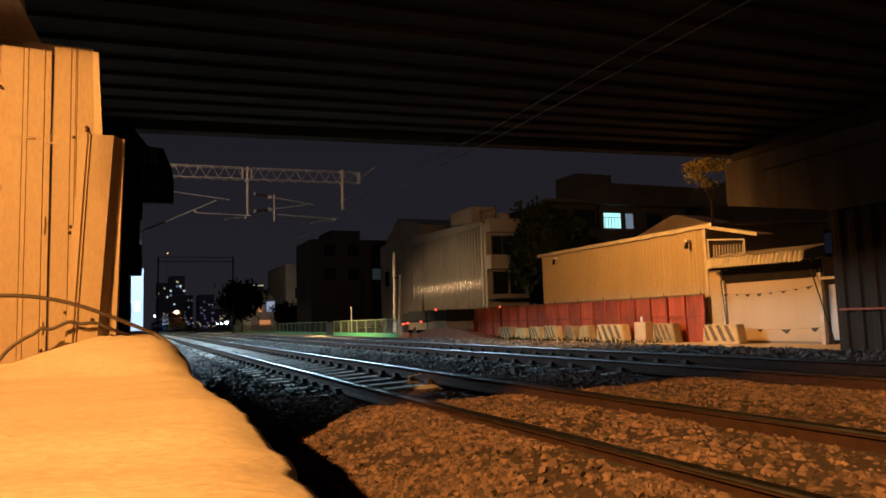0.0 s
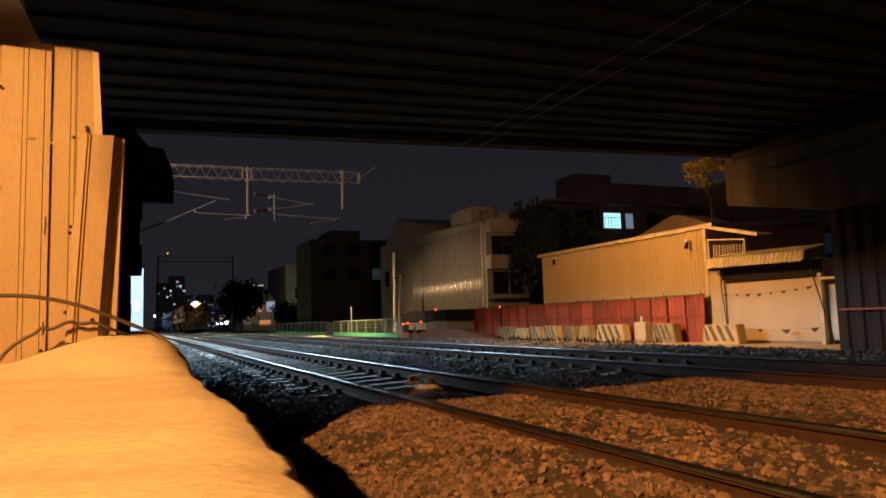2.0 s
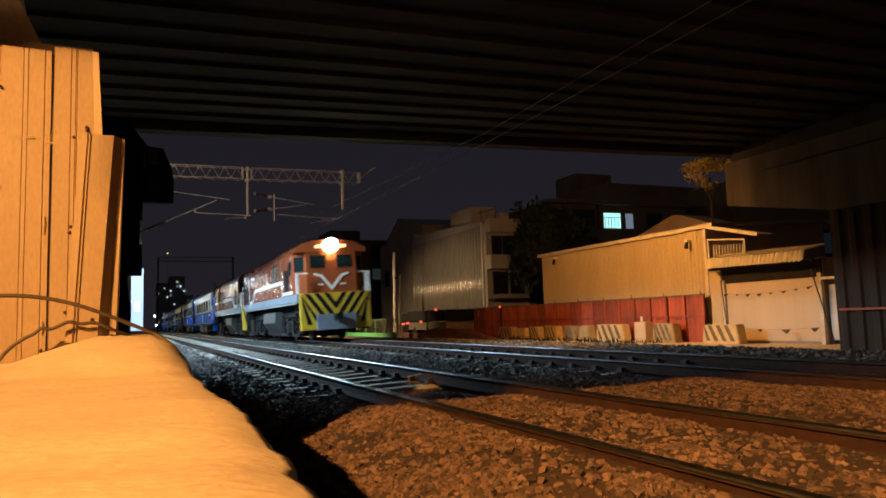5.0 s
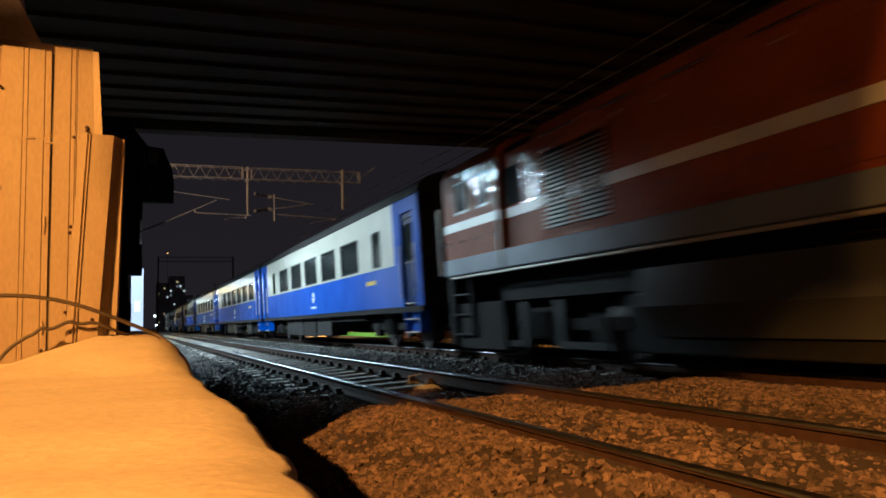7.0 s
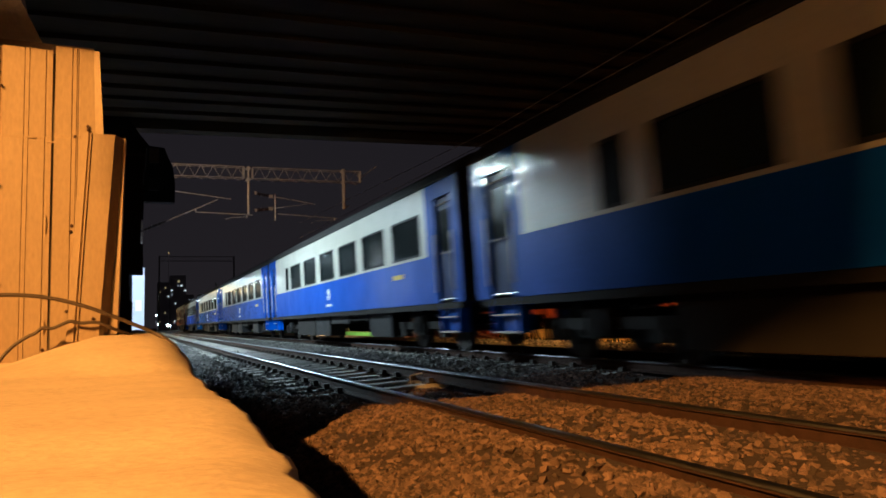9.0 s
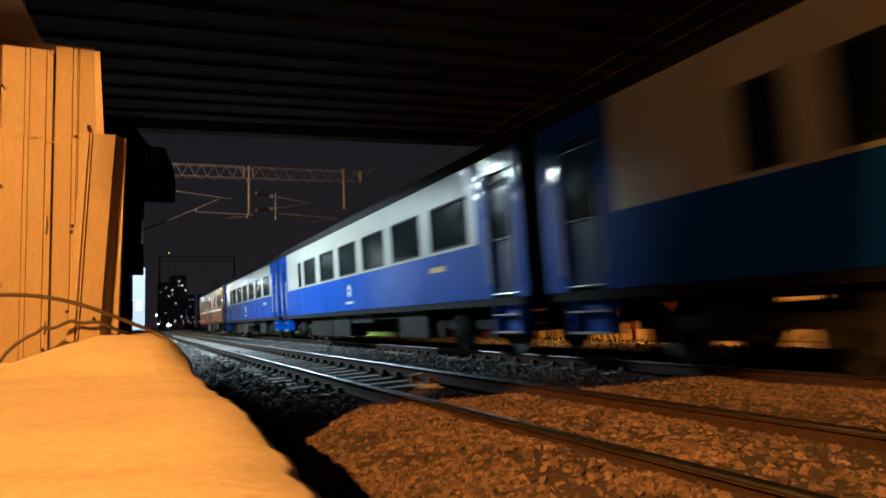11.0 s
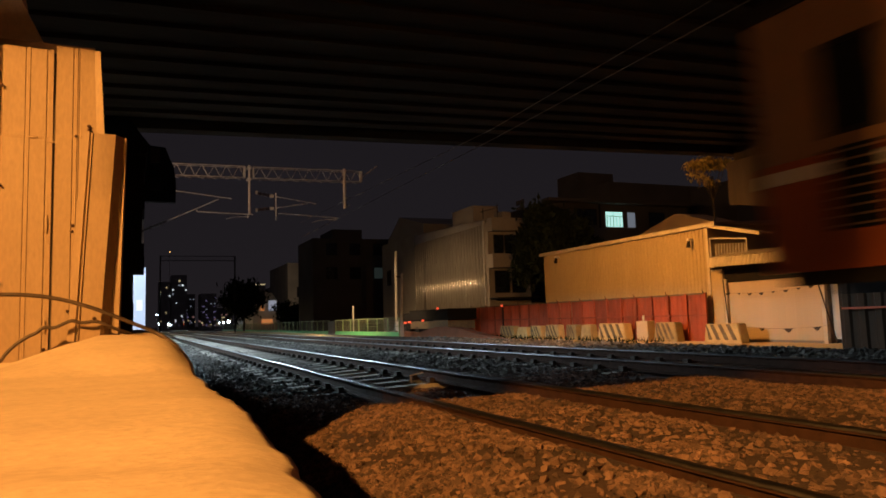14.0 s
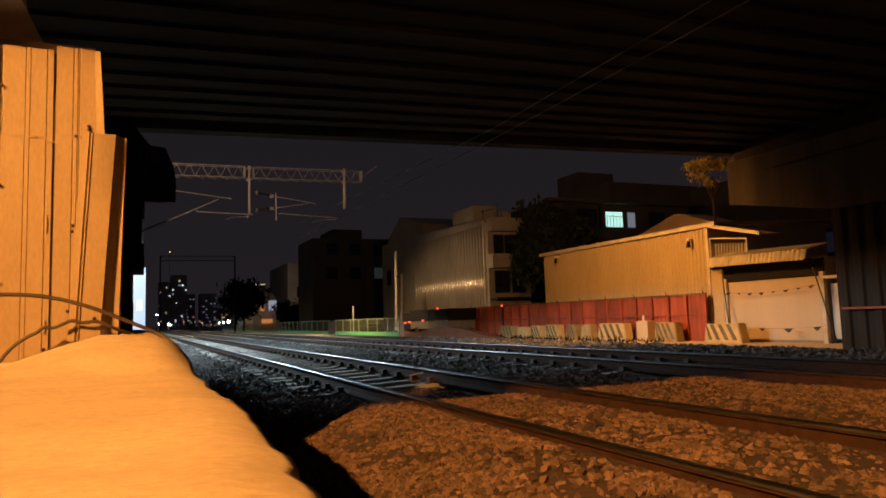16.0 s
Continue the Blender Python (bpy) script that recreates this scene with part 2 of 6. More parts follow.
# Coach blue darkened, the vestibule's shade being put into the door.
M["door_blue"] = mat("shaded_blue_door", (0.004, 0.022, 0.12), 0.5, 0, (0.003, 0.015, 0.08), 1.5, 0.4, coat=0.3, spec=0.1)
M["wheel"] = mat("wheel_steel", (0.05, 0.044, 0.04), 0.45, 0.6, (0.03, 0.026, 0.022), 6, 0.4)
M["yellow"] = mat("yellow_warning_paint", (0.62, 0.42, 0.02), 0.5, 0, (0.5, 0.33, 0.02), 3, 0.4)
M["rubber"] = mat("black_rubber", (0.02, 0.02, 0.02), 0.7, 0, None, 6, 0.3, spec=0.12)
M["coach_glass"] = mat("tinted_coach_glass", (0.012, 0.018, 0.018), 0.05, 0, None, 3, 0.3)
M["brown_door"] = mat("brown_door_recess", (0.16, 0.045, 0.014), 0.5, 0, None, 3, 0.3)


# ---- building helpers ----
def bx(bm, x0, x1, y0, y1, z0, z1, bevel=0.0):
    r = bmesh.ops.create_cube(bm, size=1.0, matrix=Matrix.Translation(((x0 + x1) / 2, (y0 + y1) / 2, (z0 + z1) / 2)) @ Matrix.Diagonal((abs(x1 - x0), abs(y1 - y0), abs(z1 - z0), 1)))
    if bevel:
        es = list({e for v in r["verts"] for e in v.link_edges})
        bmesh.ops.bevel(bm, geom=es, offset=bevel, segments=2, affect="EDGES", profile=0.5)


def rod(bm, a, b, r, seg=8, r2=None):
    a, b = Vector(a), Vector(b)
    d = b - a
    m = Matrix.Translation((a + b) / 2) @ d.to_track_quat("Z", "Y").to_matrix().to_4x4()
    bmesh.ops.create_cone(bm, cap_ends=True, segments=seg, radius1=r, radius2=r if r2 is None else r2, depth=d.length, matrix=m)


def prism(bm, pts, axis, a, b):
    """The polygon pts, drawn out along an axis from a to b. Axis x: pts are (y, z); y: (x, z); z: (x, y)."""
    def at(p, w):
        return {"x": (w, p[0], p[1]), "y": (p[0], w, p[1]), "z": (p[0], p[1], w)}[axis]
    va, vb = [bm.verts.new(at(p, a)) for p in pts], [bm.verts.new(at(p, b)) for p in pts]
    n = len(pts)
    bm.faces.new(va)
    bm.faces.new(vb[::-1])
    for i in range(n):
        bm.faces.new((va[i], vb[i], vb[(i + 1) % n], va[(i + 1) % n]))
    bmesh.ops.recalc_face_normals(bm, faces=bm.faces[:])


def mesh_of(name, bm, material, smooth=False):
    me = bpy.data.meshes.new(name)
    bm.to_mesh(me)
    bm.free()
    me.materials.append(material)
    if smooth:
        for p in me.polygons:
            p.use_smooth = True
    return me


def part(name, bm, material, parent=None, label="", smooth=False):
    ob = new(name, mesh_of(name, bm, material, smooth))
    ob.parent = parent
    return tagged(ob, label)


def thing(name, label, category, group="", kind="", at=None):
    ob = new(name)
    ob.empty_display_size = 0.2
    if at:
        ob.matrix_basis = at
    return tagged(ob, label, category, group, kind)


def bmn():
    return bmesh.new()


def boxes(*rows, bevel=0.0):
    bm = bmn()
    for r in rows:
        bx(bm, *r, bevel=bevel)
    return bm


def ribbed(length, height, pitch, depth, thick=0.004, crest=0.35):
    """A trapezoid-ribbed sheet in the xz plane, ribs upright, standing proud towards -y."""
    pts, x = [], 0.0
    while x < length - 1e-6:
        for u, v in ((0, 0), (0.5 - crest / 2 - 0.12, 0), (0.5 - crest / 2, -depth), (0.5 + crest / 2, -depth), (0.5 + crest / 2 + 0.12, 0)):
            if x + u * pitch <= length:
                pts.append((x + u * pitch, v))
        x += pitch
    pts.append((length, 0))
    return strip(pts, (0, thick), lambda p, k: (p[0], p[1], height * k))


def corrugated(length, height, pitch, r):
    """A sheet in the xz plane with upright half-round ribs, proud towards -y."""
    pts, x = [(0.0, 0.0)], pitch / 2
    while x < length - r:
        pts += [(x - r * math.cos(radians(a)), -r * math.sin(radians(a))) for a in range(0, 181, 20)]
        x += pitch
    pts.append((length, 0.0))
    bm = strip(pts, (0, 0.004), lambda p, k: (p[0], p[1], height * k))
    for q in bm.faces:
        q.smooth = q.calc_area() < 0.05 * height
    return bm


def strip(pts, off, at):
    """A bent plate: the open line pts, thickened by off, drawn out from at(p, 0) to at(p, 1)."""
    bm = bmn()
    back = [(p[0] + off[0], p[1] + off[1]) for p in pts]
    rows = [[bm.verts.new(at(p, k)) for p in line] for line, k in ((pts, 0), (pts, 1), (back, 1), (back, 0))]
    n = len(pts)
    for a, b in zip(rows, rows[1:] + rows[:1]):
        for i in range(n - 1):
            bm.faces.new((a[i], a[i + 1], b[i + 1], b[i]))
    for i in (0, n - 1):
        bm.faces.new([r[i] for r in rows])
    bmesh.ops.recalc_face_normals(bm, faces=bm.faces[:])
    return bm


def merge(name, verts, faces, material):
    me = bpy.data.meshes.new(name)
    me.from_pydata(verts, [], faces)
    me.materials.append(material)
    return me


# ---- ground and tracks ----
TRACKS = ((2.78, 0.0), (6.77, 0.013))  # centre, height of the rail tops
CANT = 0.037
GAUGE = 1.137
BED = [(-600, -0.6), (-3.0, -0.6), (0.2, -0.58), (0.75, -0.5), (1.15, -0.26), (1.55, -0.20), (3.9, -0.19), (4.4, -0.19), (4.9, -0.19),
       (5.5, -0.185), (7.9, -0.175), (8.6, -0.24), (9.6, -0.44), (11.0, -0.50), (12.6, -0.46), (13.8, -0.36), (14.8, -0.36), (16.0, -0.55), (19.0, -0.56), (24.0, -0.58), (900, -0.8)]


def bed_height(x):
    return float(np.interp(x, [p[0] for p in BED], [p[1] for p in BED]))


def heap(x, y):
    """Ballast and dirt heaped against the near rails, thinning out where the sleepers show."""
    u = min(1.0, max(0.0, (6.9 - y) / 1.2)) * min(1.0, max(0.0, (x - 1.35) / 0.6)) * min(1.0, max(0.0, (6.3 - x) / 0.8))
    return 0.105 * u * u * (3 - 2 * u)


def ground():
    xs = [-600, -80, -20, -6, -3] + list(np.arange(0.0, 10.0, 0.25)) + [10, 11, 12.5, 14, 15, 17, 19, 21, 24, 40, 120, 900]
    ys = [-300, -100, -30] + list(np.arange(-6, 14, 0.35)) + list(np.arange(14, 40, 1.0)) + [45, 60, 80, 120, 200, 400, 900, 3000]
    verts = []
    for y in ys:
        for x in xs:
            n = noise.noise((x * 0.9, y * 0.9, 3.1)) * 0.035 if 0 < x < 12 else 0.0
            verts.append((x, y, bed_height(x) + heap(x, y) + n))
    w = len(xs)
    faces = [(j * w + i, j * w + i + 1, (j + 1) * w + i + 1, (j + 1) * w + i) for j in range(len(ys) - 1) for i in range(w - 1)]
    ob = new("ground", merge("ground", verts, faces, M["ballast"]))
    for p in ob.data.polygons:
        p.use_smooth = True
    tagged(ob, "dark gravelly railway ground with raised ballast beds", "ground", kind="structure")
    bm = bmn()
    for a, b in ((-2.0, 16.0), (16.0, 26.0), (26.0, 40.0)):
        bx(bm, 16.9, 24.5, a, b, -0.9, -0.535)
    tagged(part("pavement", bm, M["dirt"]), "pale sandy paved strip before the hoarding", "pavement", kind="structure")
    bm = bmn()
    prism(bm, [(8.4, 33), (10.2, 30), (13.6, 60), (14.2, 120), (9.6, 120), (8.4, 60)], "z", -0.9, -0.27)
    tagged(part("pavement", bm, M["dirt"]), "sandy path beside the tracks", "pavement", kind="structure")


def stones():
    rng = np.random.default_rng(4)
    ico = np.array([(x, y, z) for x in (-0.8, 0.8) for y in (-0.8, 0.8) for z in (-0.8, 0.8)])
    quads = [(0, 1, 3, 2), (4, 6, 7, 5), (0, 4, 5, 1), (2, 3, 7, 6), (0, 2, 6, 4), (1, 5, 7, 3)]
    fi = np.array([t for q in quads for t in ((q[0], q[1], q[2]), (q[0], q[2], q[3]))])

    def field(name, label, n, x0, x1, y0, y1, lo, hi, power=1.0, lift=0.0, look_of="stone"):
        xs, ys = rng.uniform(x0, x1, n), y0 + (y1 - y0) * rng.uniform(0, 1, n) ** power
        keep = np.ones(n, bool)
        for c, _ in TRACKS:
            for s in (-1, 1):
                keep &= np.abs(xs - c - s * GAUGE / 2) > 0.055
        phase = np.abs((ys / 0.6) % 1 - 0.5) < 0.2
        over = np.zeros(n, bool)
        for c, _ in TRACKS:
            over |= np.abs(xs - c) < 1.02
        keep &= ~(phase & over & (ys > 6.2 + 1.2 * rng.uniform(0, 1, n)))
        if look_of == "stone_brown":
            patch = np.array([noise.noise((x * 1.5, y * 1.1, 7.7)) + 0.5 * noise.noise((x * 4.0, y * 3.2, 1.3)) for x, y in zip(xs, ys)])
            keep &= (patch > -0.26 + 0.36 * np.clip((xs - 1.7) / 1.2, 0, 1)) | (rng.uniform(0, 1, n) < 0.10)
        xs, ys = xs[keep], ys[keep]
        n = len(xs)
        size = lo + (hi - lo) * rng.uniform(0, 1, n) ** 1.6
        hz = np.interp(xs, [p[0] for p in BED], [p[1] for p in BED])
        hz += np.array([noise.noise((x * 0.9, y * 0.9, 3.1)) * 0.035 for x, y in zip(xs, ys)])
        hz += np.array([heap(x, y) for x, y in zip(xs, ys)])
        zs = hz + size * rng.uniform(-0.35, 0.4, n) + lift
        q = rng.normal(size=(n, 4))
        q /= np.linalg.norm(q, axis=1)[:, None]
        w, a, b, c = q.T
        R = np.stack([np.stack([1 - 2 * (b * b + c * c), 2 * (a * b - c * w), 2 * (a * c + b * w)], -1),
                      np.stack([2 * (a * b + c * w), 1 - 2 * (a * a + c * c), 2 * (b * c - a * w)], -1),
                      np.stack([2 * (a * c - b * w), 2 * (b * c + a * w), 1 - 2 * (a * a + b * b)], -1)], 1)
        jit = (ico[None] + rng.uniform(-0.45, 0.45, (n, 8, 3))) * rng.uniform(0.7, 1.2, (n, 1, 3))
        V = np.einsum("nij,nkj->nki", R, jit) * size[:, None, None] * np.array([1.05, 1.05, 0.85]) + np.stack([xs, ys, zs], -1)[:, None, :]
        F = (fi[None] + (np.arange(n) * 8)[:, None, None]).reshape(-1, 3)
        me = bpy.data.meshes.new(name)
        me.vertices.add(n * 8)
        me.vertices.foreach_set("co", V.reshape(-1))
        me.loops.add(F.size)
        me.loops.foreach_set("vertex_index", F.reshape(-1))
        me.polygons.add(len(F))
        me.polygons.foreach_set("loop_start", np.arange(0, F.size, 3))
        me.polygons.foreach_set("use_smooth", np.full(len(F), False))
        me.update(calc_edges=True)
        me.materials.append(M[look_of])
        tagged(new(name, me), label, "ballast", kind="stuff")

    field("ballast_stones", "loose angular ballast stones beside the near rails", 165000, 0.75, 6.1, 1.6, 9.0, 0.008, 0.0235, 0.9, look_of="stone_brown")
    field("ballast_stones", "loose ballast stones behind the viewer", 24000, 0.75, 6.1, -7.0, 1.6, 0.012, 0.03, 1.0, look_of="stone_brown")
    field("ballast_stones", "grey ballast stones along the tracks", 46000, 0.8, 9.4, 8.5, 40, 0.014, 0.034, 1.5)
    field("ballast_stones", "grey ballast stones beyond the far rails", 6000, 6.2, 10.5, 1.0, 14, 0.02, 0.045)
    field("ballast_stones", "dark ballast stones on the bank before the yard", 9000, 10.2, 15.6, 5, 36, 0.025, 0.06)


def rail_profile():
    h = [(0.0625, 0), (0.0625, 0.012), (0.012, 0.03), (0.009, 0.1), (0.031, 0.112), (0.031, 0.120), (0.022, 0.133), (0.012, 0.139)]
    return h + [(-x, z) for x, z in h[::-1]]


def tracks():
    rail_bm = bmn()
    prism(rail_bm, [(x, z - 0.1405) for x, z in rail_profile()], "y", -280, 420)
    rail = mesh_of("rail", rail_bm, M["rail_side"])
    top_bm = bmn()
    crown = [(0.014 + 0.019 * math.sin(radians(a)), -0.017 + 0.019 * math.cos(radians(a))) for a in range(0, 91, 10)]
    prism(top_bm, [(-x, z) for x, z in crown[::-1]] + crown, "y", -280, 420)
    for q in top_bm.faces:
        q.smooth = len(q.verts) == 4 and abs(q.normal.z) < 0.999
    head = mesh_of("rail_head", top_bm, M["rail_top"])
    plate = boxes((-0.16, 0.16, -0.075, 0.075, -0.155, -0.137), (-0.115, -0.05, -0.055, 0.055, -0.142, -0.085), (0.05, 0.115, -0.055, 0.055, -0.142, -0.085))
    plate = mesh_of("fastening", plate, M["clip"])
    sb = bmn()
    prism(sb, [(-0.12, -0.29), (0.12, -0.29), (0.10, -0.152), (-0.10, -0.152)], "x", -1.0, 1.0)
    sleeper = mesh_of("sleeper", sb, M["sleeper"])
    for c, z in TRACKS:
        t = thing("railway_track", "narrow-gauge railway track, rusty rails with polished heads on concrete sleepers", "railway track", "parallel tracks", "structure",
                  pose(c, 0, z, 0, -math.degrees(CANT), 0))
        for s in (-1, 1):
            r = new("rail", rail)
            r.parent = t
            r.location = (s * GAUGE / 2, 0, 0)
            k = new("rail_head", head)
            k.parent = r
        for i in range(-6, 75):
            o = new("sleeper", sleeper)
            o.parent = t
            o.location = (0, 0.3 + i * 0.6, 0 if i > 12 else -0.14)
            o.rotation_euler = (0, 0, random.uniform(-0.012, 0.012))
            for s in (-1, 1):
                f = new("fastening", plate)
                f.parent = o
                f.location = (s * GAUGE / 2, 0, 0)
        bm = bmn()
        for i in range(75, 240):
            y = 0.3 + i * 0.6
            prism_pts = [(-1.0, y - 0.12), (1.0, y - 0.12), (1.0, y + 0.12), (-1.0, y + 0.12)]
            lo, hi = [bm.verts.new((a, b, -0.29)) for a, b in prism_pts], [bm.verts.new((a, b, -0.152)) for a, b in prism_pts]
            bm.faces.new(hi)
            for k in range(4):
                bm.faces.new((lo[k], lo[(k + 1) % 4], hi[(k + 1) % 4], hi[k]))
        tagged(part("far_sleepers", bm, M["sleeper"], t), kind="stuff")
    # a short cable bond and its post beside the inner rail
    b = thing("rail_bond", "small grey cable bond standing beside a rail", "rail bond")
    bm = bmn()
    rod(bm, (3.15, 8.45, -0.2), (3.14, 8.45, -0.06), 0.012)
    rod(bm, (3.14, 8.45, -0.06), (3.30, 8.42, -0.03), 0.008)
    part("bond_cable", bm, M["galv"], b)
    part("bond_foot", boxes((3.12, 3.18, 8.42, 8.48, -0.24, -0.18)), M["galv"], b)


ground()
stones()
tracks()


# ---- bridge over the line ----
def bridge():
    def edge(x):
        return 17.75 - 0.113 * x
    d = thing("road_bridge", "dark concrete road bridge with close cross beams", "bridge", kind="structure")
    bm = bmn()
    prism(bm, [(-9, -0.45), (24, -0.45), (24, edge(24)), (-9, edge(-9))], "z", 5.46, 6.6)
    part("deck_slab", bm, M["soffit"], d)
    # Two baffles added out of view; they cut the road lamp's light.
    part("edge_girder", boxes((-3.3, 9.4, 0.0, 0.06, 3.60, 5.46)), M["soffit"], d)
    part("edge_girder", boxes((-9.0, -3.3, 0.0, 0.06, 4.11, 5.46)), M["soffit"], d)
    n = 23
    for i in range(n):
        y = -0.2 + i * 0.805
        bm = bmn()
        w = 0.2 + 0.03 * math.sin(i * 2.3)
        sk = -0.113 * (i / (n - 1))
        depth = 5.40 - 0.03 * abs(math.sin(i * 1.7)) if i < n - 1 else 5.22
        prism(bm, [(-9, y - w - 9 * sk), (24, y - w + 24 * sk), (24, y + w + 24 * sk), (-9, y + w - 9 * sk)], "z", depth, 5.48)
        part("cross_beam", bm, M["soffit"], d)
    # edge beam and long bearer over the far bank
    bm = bmn()
    prism(bm, [(-0.4, 4.94), (15.55, 4.94), (15.55, 3.70), (12.25, 3.06), (-0.4, 3.0)], "x", 15.9, 17.1)
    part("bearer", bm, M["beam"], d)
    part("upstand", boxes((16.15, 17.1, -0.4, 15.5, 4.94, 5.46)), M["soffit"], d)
    for z in (4.52,):
        bm = bmn()
        rod(bm, (15.80, -0.4, z), (15.80, 14.2, z - 0.05), 0.018, 6)
        part("service_cable", bm, M["cable"], d)
    p = thing("wall_east", "dark ribbed hoarding and pier wall beneath the bridge", "wall", kind="structure")
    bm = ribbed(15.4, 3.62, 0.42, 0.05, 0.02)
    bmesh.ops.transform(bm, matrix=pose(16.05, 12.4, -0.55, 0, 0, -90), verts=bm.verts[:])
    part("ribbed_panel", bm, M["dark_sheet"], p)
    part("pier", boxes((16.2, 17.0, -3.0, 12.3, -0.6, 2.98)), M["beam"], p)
    part("rail_strip", boxes((15.86, 15.94, -3.0, 12.2, 0.55, 0.60)), M["red"], p, "faded red rail along the hoarding")
    # left abutment, the lit corner beside the camera
    a = thing("wall_west", "concrete abutment of the bridge, lit by a sodium lamp", "wall", kind="structure")
    bm = bmn()
    prism(bm, [(-0.60, 1.2), (-0.60, 2.3), (-0.575, 2.47), (-0.71, 2.75), (-1.2, 5.35), (-4.0, 5.35), (-4.0, -0.6), (-0.60, -0.6)], "y", 5.0, 5.5)
    part("abutment", bm, M["concrete"], a)
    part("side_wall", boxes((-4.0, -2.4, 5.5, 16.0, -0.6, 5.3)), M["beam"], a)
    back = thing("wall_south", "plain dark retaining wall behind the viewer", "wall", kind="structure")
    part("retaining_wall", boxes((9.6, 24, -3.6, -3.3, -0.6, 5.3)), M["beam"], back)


def ledge():
    """The parapet on which the camera stands: a slab with a crumbled edge."""
    x0, ys = -1.25, [-9.0, -7.0, -5.0, -3.0] + [-1.2 + 0.035 * i for i in range(190)] + [5.5 + 0.3 * i for i in range(42)]
    us = [0, 0.3, 0.5, 0.65, 0.76, 0.84, 0.9, 0.94, 0.97, 0.99, 1.0]
    verts, w = [], len(us) + 3
    for y in ys:
        n = noise.noise((y * 1.9, 0.4, 7.7)) * 0.022 + noise.noise((y * 7.0, 2.2, 1.0)) * 0.011
        if y > 0.80:
            n += 0.012
        right = 0.168 + n + 0.010 * min(1.0, max(0.0, (y - 0.9) / 1.6)) + (0.011 * max(0.0, y - 3))
        for u in us:
            x = x0 + (right - x0) * u
            z = 0.494 + 0.007 * noise.noise((x * 5, y * 5, 0)) + 0.003 * noise.noise((x * 19, y * 19, 4)) - 0.022 * max(0, (u - 0.93) / 0.07) ** 2
            h = min(1.0, max(0.0, (y - 2.55) / 0.75)) * min(1.0, max(0.0, (x + 0.43 + 0.02 * noise.noise((y * 6, 1, 1))) / 0.25)) * min(1.0, max(0.0, (0.235 - x) / 0.17))
            z += 0.116 * h * (1.6 - 0.6 * h) + 0.006 * noise.noise((x * 2.4, y * 8.5, 2.0))
            verts.append((x, y, z))
        verts.append((right + 0.006, y, 0.43 + 0.01 * noise.noise((y * 8, 9, 9))))
        verts.append((right - 0.02, y, 0.25))
        verts.append((right - 0.01, y, -0.7))
    faces = [(j * w + i, j * w + i + 1, (j + 1) * w + i + 1, (j + 1) * w + i) for j in range(len(ys) - 1) for i in range(w - 1)]
    ob = new("parapet_ledge", merge("parapet_ledge", verts, faces, M["concrete_ledge"]))
    for p in ob.data.polygons:
        p.use_smooth = True
    tagged(ob, "rough sand-coloured concrete parapet with a crumbled edge", "ledge", kind="structure")


